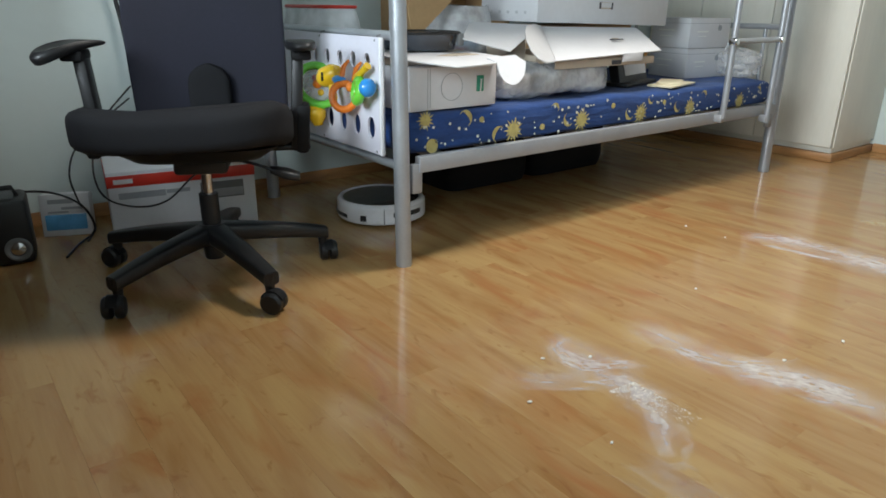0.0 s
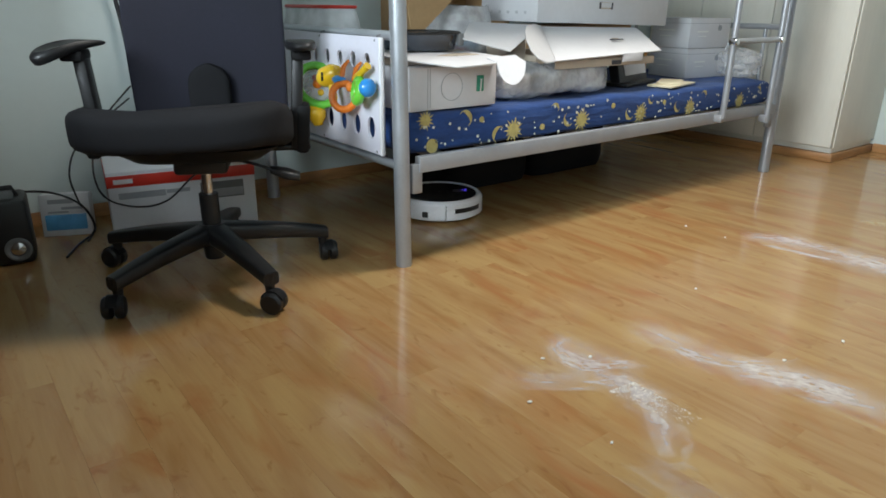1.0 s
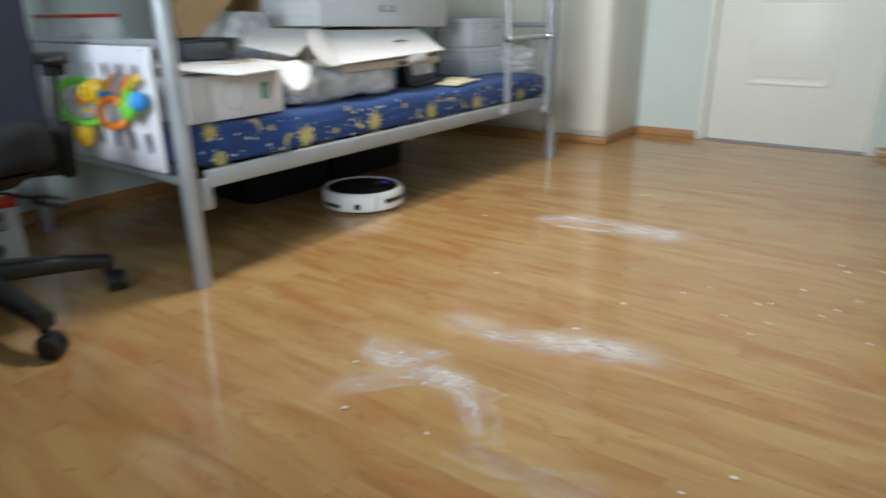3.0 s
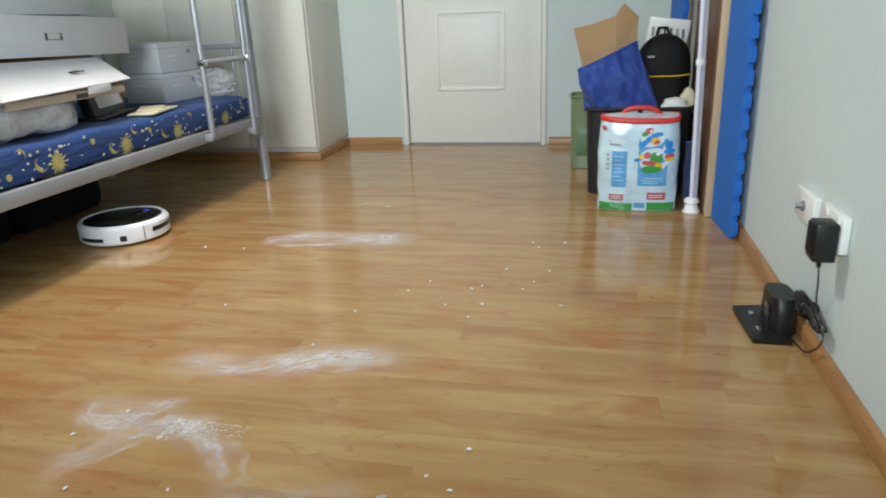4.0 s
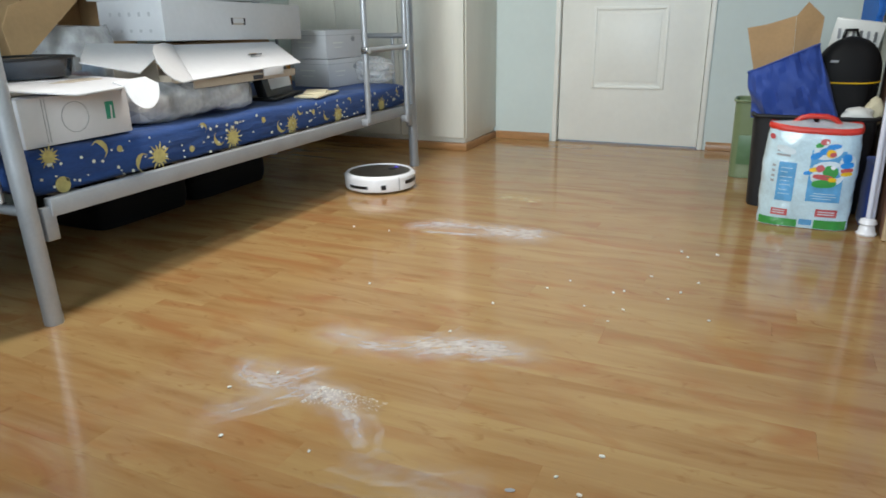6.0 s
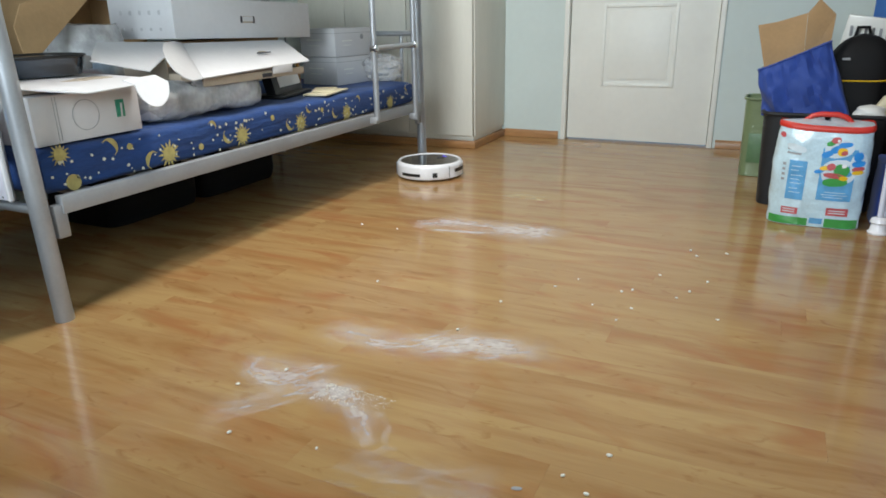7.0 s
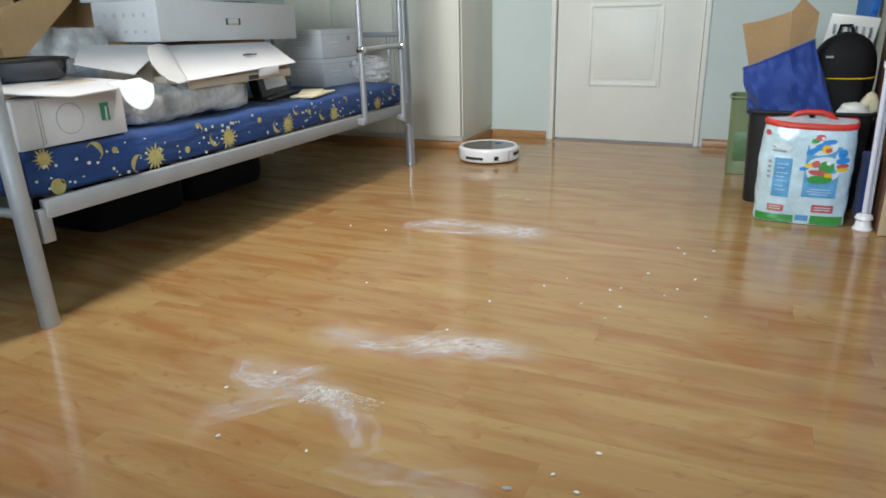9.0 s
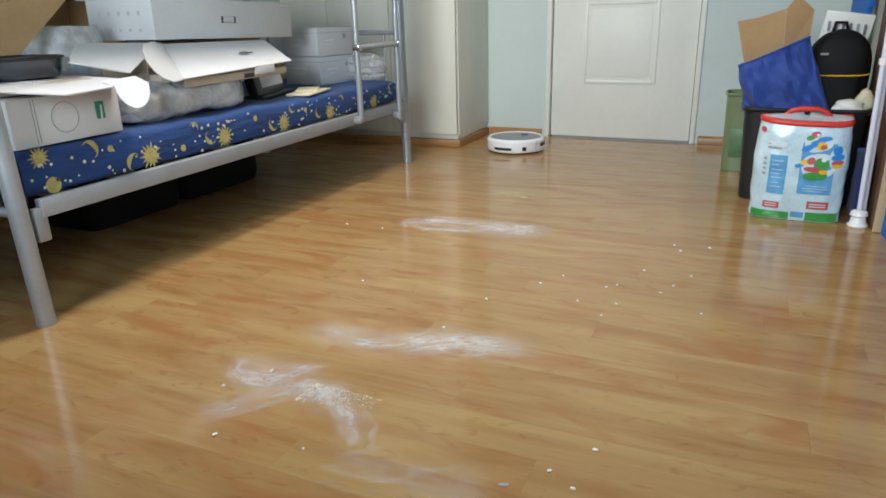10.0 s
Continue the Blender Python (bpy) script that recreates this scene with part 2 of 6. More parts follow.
M_ORANGE_BOOK = mat("orange_card", (0.55, 0.24, 0.04), 0.5, var=0.3, scale=40)
M_SMOKE = mat("smoked_plastic", (0.025, 0.035, 0.05), 0.12, var=0.2, coat=0.6)
M_CRATE = mat("dark_crate", (0.020, 0.021, 0.023), 0.5, var=0.2, spec=0.3)
M_GLASS = film("pane", (0.9, 0.95, 1.0), 0.05, 0.02, 0.0)

# ---------------------------------------------------------------- mesh helpers


def box(bm, c, s, bevel=0.0, m=None, seg=2):
    """A box of size s about c, its edges rounded."""
    made = bmesh.ops.create_cube(bm, size=1.0)["verts"]
    for v in made:
        v.co = Vector((v.co.x * s[0], v.co.y * s[1], v.co.z * s[2]))
    if bevel:
        edges = list({e for v in made for e in v.link_edges})
        out = bmesh.ops.bevel(bm, geom=edges, offset=min(bevel, min(s) * 0.49), segments=seg, affect="EDGES", profile=0.5)
        made = list({v for f in out["faces"] for v in f.verts} | {v for v in made if v.is_valid})
    for v in made:
        v.co = (m @ v.co if m else v.co) + Vector(c)
    return bm


def tube(bm, pts, r, n=12, closed=False):
    """A round tube along points; r may be one radius or one a point."""
    pts = [Vector(p) for p in pts]
    rings = []
    up = Vector((0, 0, 1))
    for i, p in enumerate(pts):
        a = pts[i - 1] if (i or closed) else p
        b = pts[(i + 1) % len(pts)] if (i < len(pts) - 1 or closed) else p
        d = (b - a).normalized()
        side = d.cross(up)
        if side.length < 0.05:
            side = d.cross(Vector((1, 0, 0)))
        side.normalize()
        w = side.cross(d)
        rad = r[i] if isinstance(r, (list, tuple)) else r
        rings.append([bm.verts.new(p + (side * math.cos(2 * math.pi * k / n) + w * math.sin(2 * math.pi * k / n)) * rad) for k in range(n)])
    count = len(rings) if closed else len(rings) - 1
    for i in range(count):
        a, b = rings[i], rings[(i + 1) % len(rings)]
        for k in range(n):
            bm.faces.new((a[k], a[(k + 1) % n], b[(k + 1) % n], b[k]))
    if not closed:
        bm.faces.new(rings[0][::-1])
        bm.faces.new(rings[-1])
    return bm


def lathe(bm, prof, n=48, a0=0.0, a1=360.0):
    """Turn a profile of (radius, height) about z, wholly or from a0 to a1 degrees."""
    full = abs(a1 - a0) >= 359.9
    steps = n if full else n + 1
    rings = []
    for r, z in prof:
        rings.append([bm.verts.new((r * math.cos(radians(a0 + (a1 - a0) * k / n)), r * math.sin(radians(a0 + (a1 - a0) * k / n)), z)) for k in range(steps)])
    for a, b in zip(rings, rings[1:]):
        for k in range(n):
            j = (k + 1) % steps
            bm.faces.new((a[k], a[j], b[j], b[k]))
    return bm


def loft(bm, fn, nu, nv, close_u=True, caps=True):
    """A skin from fn(u, v) -> point, u round it, v along it."""
    cols = nu if close_u else nu + 1
    grid = [[bm.verts.new(fn(i / nu, j / nv)) for i in range(cols)] for j in range(nv + 1)]
    for j in range(nv):
        for i in range(nu):
            k = (i + 1) % cols
            bm.faces.new((grid[j][i], grid[j][k], grid[j + 1][k], grid[j + 1][i]))
    if caps and close_u:
        bm.faces.new(grid[0][::-1])
        bm.faces.new(grid[-1])
    return bm


def superellipse(u, a, b, p=4.0):
    c, s = math.cos(2 * math.pi * u), math.sin(2 * math.pi * u)
    return a * math.copysign(abs(c) ** (2 / p), c), b * math.copysign(abs(s) ** (2 / p), s)


def slab(bm, poly, lift):
    """A flat shape from corners in space, made thick along lift."""
    lift = Vector(lift)
    low = [bm.verts.new(Vector(p)) for p in poly]
    high = [bm.verts.new(Vector(p) + lift) for p in poly]
    k = len(poly)
    bm.faces.new(low[::-1])
    bm.faces.new(high)
    for i in range(k):
        bm.faces.new((low[i], low[(i + 1) % k], high[(i + 1) % k], high[i]))
    return bm


def mesh_of(name, bm, smooth=True, angle=38):
    bmesh.ops.recalc_face_normals(bm, faces=bm.faces)
    data = bpy.data.meshes.new(name)
    for f in bm.faces:
        f.smooth = smooth
    if smooth:
        for e in bm.edges:
            if len(e.link_faces) == 2 and e.calc_face_angle(0) > radians(angle):
                e.smooth = False
    bm.to_mesh(data)
    bm.free()
    return data


def part(name, bm, material, parent=None, label="", m=None):
    """Link a bmesh as one mesh object under a thing or a part."""
    ob = new(name, mesh_of(name, bm))
    ob.data.materials.append(material)
    if parent:
        ob.parent = parent
    if m:
        ob.matrix_basis = m
    if label:
        ob["label"] = label
    return ob


def thing(name, m, label, category, group="", kind=""):
    ob = new(name)
    ob.empty_display_size = 0.05
    ob.matrix_basis = m
    return tagged(ob, label, category, group, kind)


def solid(name, bm, material, label, category, m=None, group="", kind=""):
    """A thing that is one mesh."""
    ob = part(name, bm, material, None, "", m)
    return tagged(ob, label, category, group, kind)


def B():
    return bmesh.new()


# ---------------------------------------------------------------- the room
T = 0.12


def wall(name, c, s, label, material=M_WALL):
    return solid(name, box(B(), c, s), material, label, "wall", kind="structure")


floor = solid("floor", box(B(), ((LEFT_X + RIGHT_X) / 2, (REAR_Y + FRONT_Y) / 2, -0.060), (RIGHT_X - LEFT_X + 2 * T, FRONT_Y - REAR_Y + 2 * T, 0.10)), M_SUBFLOOR,
              "glossy honey-coloured wooden laminate floor with white powder spilt on it", "floor", kind="structure")
solid("ceiling", box(B(), ((LEFT_X + RIGHT_X) / 2, (REAR_Y + FRONT_Y) / 2, CEIL_Z + 0.05), (RIGHT_X - LEFT_X + 2 * T, FRONT_Y - REAR_Y + 2 * T, 0.10)), M_CEIL,
      "plain painted ceiling", "ceiling", kind="structure")
wall("wall_west", (LEFT_X - T / 2, (REAR_Y + FRONT_Y) / 2, CEIL_Z / 2), (T, FRONT_Y - REAR_Y, CEIL_Z), "pale blue-green painted wall behind the bunk bed")
bm = B()
xc = RIGHT_X + T / 2
box(bm, (xc, (REAR_Y + WIN_Y0) / 2, CEIL_Z / 2), (T, WIN_Y0 - REAR_Y, CEIL_Z))
box(bm, (xc, (FRONT_Y + WIN_Y1) / 2, CEIL_Z / 2), (T, FRONT_Y - WIN_Y1, CEIL_Z))
box(bm, (xc, (WIN_Y0 + WIN_Y1) / 2, WIN_Z0 / 2), (T, WIN_Y1 - WIN_Y0, WIN_Z0))
box(bm, (xc, (WIN_Y0 + WIN_Y1) / 2, (CEIL_Z + WIN_Z1) / 2), (T, WIN_Y1 - WIN_Y0, CEIL_Z - WIN_Z1))
solid("wall_east", bm, M_WALL, "pale blue-green painted wall with power sockets and a window", "wall", kind="structure")

DOOR_X0, DOOR_X1, DOOR_H = -1.062, -0.277, 2.03
LX0, RX1 = LEFT_X - T, RIGHT_X + T
bm = B()
yc = FRONT_Y + T / 2
box(bm, ((LX0 + DOOR_X0 - 0.03) / 2, yc, CEIL_Z / 2), (DOOR_X0 - 0.03 - LX0, T, CEIL_Z))
box(bm, ((RX1 + DOOR_X1 + 0.03) / 2, yc, CEIL_Z / 2), (RX1 - DOOR_X1 - 0.03, T, CEIL_Z))
box(bm, ((DOOR_X0 + DOOR_X1) / 2, yc, (CEIL_Z + DOOR_H + 0.03) / 2), (DOOR_X1 - DOOR_X0 + 0.06, T, CEIL_Z - DOOR_H - 0.03))
solid("wall_north", bm, M_WALL, "pale blue-green painted wall with a white door", "wall", kind="structure")

bm = B()
yc = REAR_Y - T / 2
box(bm, ((LX0 + SWIN_X0) / 2, yc, CEIL_Z / 2), (SWIN_X0 - LX0, T, CEIL_Z))
box(bm, ((RX1 + SWIN_X1) / 2, yc, CEIL_Z / 2), (RX1 - SWIN_X1, T, CEIL_Z))
box(bm, ((SWIN_X0 + SWIN_X1) / 2, yc, SWIN_Z0 / 2), (SWIN_X1 - SWIN_X0, T, SWIN_Z0))
box(bm, ((SWIN_X0 + SWIN_X1) / 2, yc, (CEIL_Z + SWIN_Z1) / 2), (SWIN_X1 - SWIN_X0, T, CEIL_Z - SWIN_Z1))
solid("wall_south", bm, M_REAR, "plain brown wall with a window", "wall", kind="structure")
# Added out of view: stops low window light reaching the near floor and chair.
wall("low_light_blocker", ((LEFT_X + RIGHT_X) / 2, (REAR_Y - 0.07) / 2, 0.31), (RIGHT_X - LEFT_X, -0.07 - REAR_Y, 0.62), "added dark half-height wall, out of view, that blocks low window light", M_REAR)
# Unseen upright added on top of it, shading the west wall's left end.
wall("tall_light_blocker", ((LEFT_X - 2.0) / 2, (REAR_Y - 0.07) / 2, 0.62 + 0.94), (-2.0 - LEFT_X, -0.07 - REAR_Y, 1.876), "added dark tall wall, out of view, that shades the west wall", M_REAR)

# door leaf with a raised moulding, and its white casing
door = thing("door_1", pose((DOOR_X0 + DOOR_X1) / 2, FRONT_Y + 0.035, 0.006), "closed white painted door with moulded rectangular panels", "door", kind="structure")
part("leaf", box(B(), (0, 0, DOOR_H / 2), (DOOR_X1 - DOOR_X0, 0.04, DOOR_H - 0.006), 0.003), M_DOOR, door)


def moulding(x0, x1, z0, z1):
    bm = B()
    w = 0.018
    for x in (x0, x1):
        box(bm, (x, -0.0225, (z0 + z1) / 2), (w, 0.011, z1 - z0 + w), 0.004)
    for z in (z0, z1):
        box(bm, ((x0 + x1) / 2, -0.0215, z), (x1 - x0 - w, 0.011, w), 0.004)
    box(bm, ((x0 + x1) / 2, -0.0205, (z0 + z1) / 2), (x1 - x0 - 0.06, 0.006, z1 - z0 - 0.06), 0.0025)
    return bm


MX = -(DOOR_X0 + DOOR_X1) / 2
part("panel_moulding", moulding(-0.873 + MX, -0.488 + MX, 0.318, 0.740), M_DOOR, door)
part("panel_moulding", moulding(-0.873 + MX, -0.488 + MX, 0.95, 1.80), M_DOOR, door)
casing = thing("door_casing", pose(0, FRONT_Y, 0), "narrow white painted door casing", "door casing", kind="structure")
part("jamb", box(B(), (DOOR_X0 - 0.018, 0.03, DOOR_H / 2 + 0.01), (0.027, 0.09, DOOR_H + 0.02), 0.004), M_DOOR, casing)
part("jamb", box(B(), (DOOR_X1 + 0.018, 0.03, DOOR_H / 2 + 0.01), (0.027, 0.09, DOOR_H + 0.02), 0.004), M_DOOR, casing)
part("lintel", box(B(), (-MX, 0.03, DOOR_H + 0.040), (DOOR_X1 - DOOR_X0 + 0.09, 0.09, 0.042), 0.004), M_DOOR, casing)

# round lamp on the ceiling
lamp = thing("ceiling_lamp", pose(-1.27, 1.80, CEIL_Z), "round white ceiling lamp, lit", "ceiling lamp")
part("base", lathe(B(), [(0.001, -0.002), (0.26, -0.002), (0.26, -0.035), (0.25, -0.045), (0.001, -0.045)], 40), M_DOOR, lamp)
part("diffuser", lathe(B(), [(0.245, -0.046), (0.24, -0.070), (0.21, -0.090), (0.001, -0.098)], 40), glow("lamp_diffuser", (0.98, 0.98, 0.96), 3.0), lamp)

# window behind the camera
window = thing("window_1", pose(RIGHT_X + 0.03, (WIN_Y0 + WIN_Y1) / 2, WIN_Z0), "white framed window letting in daylight", "window", kind="structure")
WW, WH = WIN_Y1 - WIN_Y0, WIN_Z1 - WIN_Z0
bm = B()
for y in (-WW / 2 + 0.02, 0, WW / 2 - 0.02):
    box(bm, (0, y, WH / 2), (0.05, 0.04, WH), 0.004)
for z in (0.02, WH - 0.02):
    box(bm, (0, 0, z), (0.046, WW, 0.04), 0.004)
part("window_frame", bm, M_DOOR, window)
part("window_sill", box(B(), (-0.06, 0, -0.012), (0.16, WW + 0.1, 0.024), 0.006), M_DOOR, window)

window = thing("window_2", pose((SWIN_X0 + SWIN_X1) / 2, REAR_Y - 0.05, SWIN_Z0), "white framed window letting in daylight", "window", kind="structure")
bm = B()
for x in (-(SWIN_X1 - SWIN_X0) / 2 + 0.02, (SWIN_X1 - SWIN_X0) / 2 - 0.02):
    box(bm, (x, 0, (SWIN_Z1 - SWIN_Z0) / 2), (0.04, 0.05, SWIN_Z1 - SWIN_Z0), 0.004)
for z in (0.02, SWIN_Z1 - SWIN_Z0 - 0.02):
    box(bm, (0, 0, z), (SWIN_X1 - SWIN_X0, 0.046, 0.04), 0.004)
part("window_frame", bm, M_DOOR, window)

# wardrobe in the corner
WX, WY = -1.452, 3.441
ward = thing("wardrobe", pose(WX, WY, 0), "tall cream-white built-in wardrobe with plain doors", "wardrobe")
WD = FRONT_Y - WY - 0.004
part("carcass", box(B(), ((LEFT_X - WX) / 2 + 0.002, WD / 2 + 0.01, 1.20), (WX - LEFT_X - 0.006, WD - 0.02, 2.26), 0.002), M_WARD, ward)
part("plinth", box(B(), ((LEFT_X - WX) / 2 - 0.004, WD / 2 + 0.014, 0.060), (WX - LEFT_X - 0.02, WD - 0.03, 0.036), 0.002), M_WARD_EDGE, ward)
part("plinth_strip", box(B(), ((LEFT_X - WX) / 2 + 0.004, WD / 2 + 0.006, 0.021), (WX - LEFT_X - 0.004, WD - 0.008, 0.041), 0.003), M_BASE, ward, "thin brown wooden skirting strip")
for x0, x1 in ((-0.40, -0.006), (-0.80, -0.404), (-1.12, -0.804)):
    part("door", box(B(), ((x0 + x1) / 2, 0.002, 1.20), (x1 - x0, 0.018, 2.25), 0.003), M_WARD, ward)

# brown wooden baseboards
BH, BT = 0.044, 0.012


def baseboard(name, a, b, nrm):
    a, b = Vector(a), Vector(b)
    d = b - a
    n = Vector(nrm)
    bm = B()
    prof = [(0, 0), (BT, 0), (BT, BH - 0.016), (BT * 0.6, BH - 0.005), (BT * 0.25, BH), (0, BH)]
    rows = [[bm.verts.new(p + n * x + Vector((0, 0, z))) for x, z in prof] for p in (a, b)]
    k = len(prof)
    for i in range(k):
        bm.faces.new((rows[0][i], rows[0][(i + 1) % k], rows[1][(i + 1) % k], rows[1][i]))
    bm.faces.new(rows[0])
    bm.faces.new(rows[1][::-1])
    return solid(name, bm, M_BASE, "brown wooden baseboard along the wall", "baseboard", kind="structure")


baseboard("baseboard_east", (RIGHT_X - 0.001, REAR_Y, 0.001), (RIGHT_X - 0.001, FRONT_Y, 0.001), (-1, 0, 0))
baseboard("baseboard_north", (WX + 0.004, FRONT_Y - 0.001, 0.001), (DOOR_X0 - 0.048, FRONT_Y - 0.001, 0.001), (0, -1, 0))
baseboard("baseboard_north_east", (DOOR_X1 + 0.048, FRONT_Y - 0.001, 0.001), (RIGHT_X - 0.016, FRONT_Y - 0.001, 0.001), (0, -1, 0))
baseboard("baseboard_west", (LEFT_X + 0.001, -0.07, 0.001), (LEFT_X + 0.001, WY - 0.01, 0.001), (1, 0, 0))

# ---------------------------------------------------------------- bunk bed
BX0, BX1, BY0, BY1 = -2.452, -1.556, 0.992, 3.012
bed = thing("bunk_bed", pose(0, 0, 0), "silver-grey tubular metal bunk bed with a ladder", "bed")


def post(x, y, r=0.0225):
    bm = B()
    tube(bm, [(x, y, 0.012), (x - 0.006, y - 0.008, 0.74), (x - 0.006, y - 0.008, 1.72)], r, 20)
    return bm


for x, y, top in ((BX1, BY0, 1), (BX1, BY1, 1), (BX0, BY0, 1), (BX0, BY1, 1)):
    p = part("post", post(x, y), M_STEEL, bed)
    part("foot_cap", tube(B(), [(x, y, 0.0), (x, y, 0.008), (x, y, 0.022)], [0.0228, 0.0232, 0.0230], 20), M_STEEL, p)
    part("joint_collar", tube(B(), [(x - 0.0055, y - 0.0073, 0.655), (x - 0.0055, y - 0.0073, 0.675)], 0.0234, 20), M_STEEL, p)
for y in (BY0, BY1):
    part("end_tube", tube(B(), [(BX1, y, 0.635), (BX0, y, 0.635)], 0.0125, 14), M_STEEL, bed)
    part("end_tube", tube(B(), [(BX1, y, 0.290), (BX0, y, 0.290)], 0.0125, 14), M_STEEL, bed)
    for x in (BX1 - 0.10, BX0 + 0.10):
        part("end_upright", tube(B(), [(x, y, 0.290), (x, y, 0.635)], 0.0085, 12), M_STEEL, bed)
RZ = 0.292
for x in (BX1 + 0.004, BX0):
    part("side_rail", box(B(), (x, (BY0 + BY1) / 2 + 0.012, RZ), (0.026, BY1 - BY0 - 0.07, 0.045), 0.002), M_RAIL, bed)
for y in (BY0 + 0.042, BY1 - 0.042):
    part("corner_bracket", box(B(), (BX1 + 0.002, y, 0.252), (0.020, 0.034, 0.085), 0.004), M_RAIL, bed)
for i in range(9):
    y = BY0 + 0.15 + i * 0.215
    part("slat", box(B(), ((BX0 + BX1) / 2, y, 0.300), (BX1 - BX0 - 0.03, 0.05, 0.012), 0.003), M_RAIL, bed)
# upper bunk
part("upper_deck", box(B(), ((BX0 + BX1) / 2, (BY0 + BY1) / 2, 1.230), (BX1 - BX0 - 0.03, BY1 - BY0 - 0.06, 0.02), 0.004), M_RAIL, bed)
for x in (BX1, BX0):
    part("upper_rail", box(B(), (x, (BY0 + BY1) / 2, 1.245), (0.026, BY1 - BY0 - 0.05, 0.045), 0.004), M_RAIL, bed)
for y in (BY0, BY1):
    part("upper_end_tube", tube(B(), [(BX1, y, 1.245), (BX0, y, 1.245)], 0.0125, 14), M_STEEL, bed)
# ladder hooked on the side rail
LDX = -1.512
ladder = part("ladder_rail", tube(B(), [(LDX, 2.513, 0.292), (LDX, 2.513, 1.62)], 0.0125, 14), M_STEEL, bed)
part("ladder_rail", tube(B(), [(LDX, 2.868, 0.245), (LDX, 2.868, 1.62)], 0.0125, 14), M_STEEL, bed)
for z in (0.590, 0.86, 1.13, 1.40):
    part("rung", tube(B(), [(LDX, 2.505, z), (LDX, 2.876, z)], 0.0115, 14), M_STEEL, bed)
for y, z in ((2.513, 0.292), (2.868, 0.262)):
    part("ladder_hook", box(B(), (LDX - 0.012, y - 0.004, z), (0.034, 0.024, 0.030), 0.004), M_RAIL, bed)
    part("rung_clip", box(B(), (LDX + 0.002, y, 0.590), (0.032, 0.030, 0.028), 0.005), M_CHROME, bed)

# mattress with sun and moon print
mattress = thing("mattress", pose(0, 0, 0), "mattress with a dark blue sheet printed with yellow suns and moons", "mattress")
MX0, MX1, MY0, MY1, MZ0 = -2.425, -1.575, 1.03, 2.978, 0.307


def mattress_top(y):
    return 0.428 - 0.018 * (y - MY0) / (MY1 - MY0)


def mattress_skin():
    bm = B()
    nu, nv = 44, 90
    def fn(u, v):
        y = MY0 + (MY1 - MY0) * v
        top = mattress_top(y)
        x, z = superellipse(u, (MX1 - MX0) / 2, (top - MZ0) / 2, 9)
        e = min(v, 1 - v) * (MY1 - MY0)
        s = 1 - 0.25 * max(0, 1 - e / 0.03) ** 2
        wr = 0.007 * noise.noise((x * 5, y * 6, z * 20)) + 0.002 * noise.noise((x * 14, y * 19, z * 40))
        if z > 0:
            z += wr + 0.002
        return Vector(((MX0 + MX1) / 2 + x, y, (top + MZ0) / 2 + z * s))
    loft(bm, fn, nu, nv)
    return bm


part("cover", mattress_skin(), M_SHEET, mattress)


def print_disc(bm, y, z, r, n=14, squash=1.0):
    slab(bm, [(MX1 + 0.0004, y + r * math.cos(2 * math.pi * k / n), z + r * squash * math.sin(2 * math.pi * k / n)) for k in range(n)], (0.0016, 0, 0))


def sun_print(y, z, r):
    bm = B()
    print_disc(bm, y, z, r * 0.55)
    for k in range(14):
        a = 2 * math.pi * k / 14
        l = r * (1.0 if k % 2 else 0.82)
        w = 0.16
        p = [(r * 0.58, a - w), (l * 1.05, a), (r * 0.58, a + w)]
        slab(bm, [(MX1 + 0.0004, y + d * math.cos(t), z + d * math.sin(t)) for d, t in p], (0.0014, 0, 0))
    return bm


def moon_print(y, z, r, turn):
    bm = B()
    pts = []
    for k in range(13):
        a = -1.9 + 3.8 * k / 12
        pts.append((r * math.cos(a), r * math.sin(a)))
    for k in range(1, 12):
        a = 1.9 - 3.8 * k / 12
        pts.append((r * (0.35 * math.cos(a * 0.75) - 0.05) + r * 0.12, r * 0.86 * math.sin(a)))
    c, s = math.cos(turn), math.sin(turn)
    low = [(MX1 + 0.0004, y + c * p - s * q, z + s * p + c * q) for p, q in pts]
    k = len(low)
    # the crescent as a strip between its outer and inner arcs
    outer = low[:13]
    inner = [low[12]] + low[13:][:] + [low[0]]
    inner = inner[::-1]
    vo = [bm.verts.new((p[0] + 0.0014, p[1], p[2])) for p in outer]
    vi = [bm.verts.new((p[0] + 0.0014, p[1], p[2])) for p in inner]
    for i in range(12):
        bm.faces.new((vo[i], vo[i + 1], vi[i + 1], vi[i]))
    return bm


for y, z, r in ((1.422, 0.347, 0.040), (1.738, 0.350, 0.040), (2.060, 0.345, 0.038), (2.372, 0.342, 0.036), (2.735, 0.338, 0.036), (1.082, 0.408, 0.030)):
    part("sun_print", sun_print(y, z, r), M_PRINT, mattress, "yellow printed sun")
for y, z, r, a in ((1.360, 0.340, 0.026, 2.6), (1.672, 0.358, 0.024, 3.9), (1.995, 0.350, 0.024, 3.9), (2.288, 0.352, 0.022, 3.9), (1.226, 0.400, 0.026, 0.7),
                   (1.605, 0.400, 0.018, 1.0), (2.115, 0.392, 0.018, 4.0), (2.46, 0.385, 0.018, 1.0), (2.62, 0.360, 0.02, 3.6), (2.88, 0.375, 0.018, 0.8)):
    part("moon_print", moon_print(y, z, r, a), M_PRINT, mattress, "yellow printed crescent moon")
for y, z, r in ((1.105, 0.333, 0.021), (1.29, 0.392, 0.009), (1.55, 0.345, 0.010), (1.90, 0.385, 0.010), (2.20, 0.375, 0.009)):
    bm = B()
    print_disc(bm, y, z, r)
    part("planet_print", bm, M_PRINT, mattress)
bm = B()
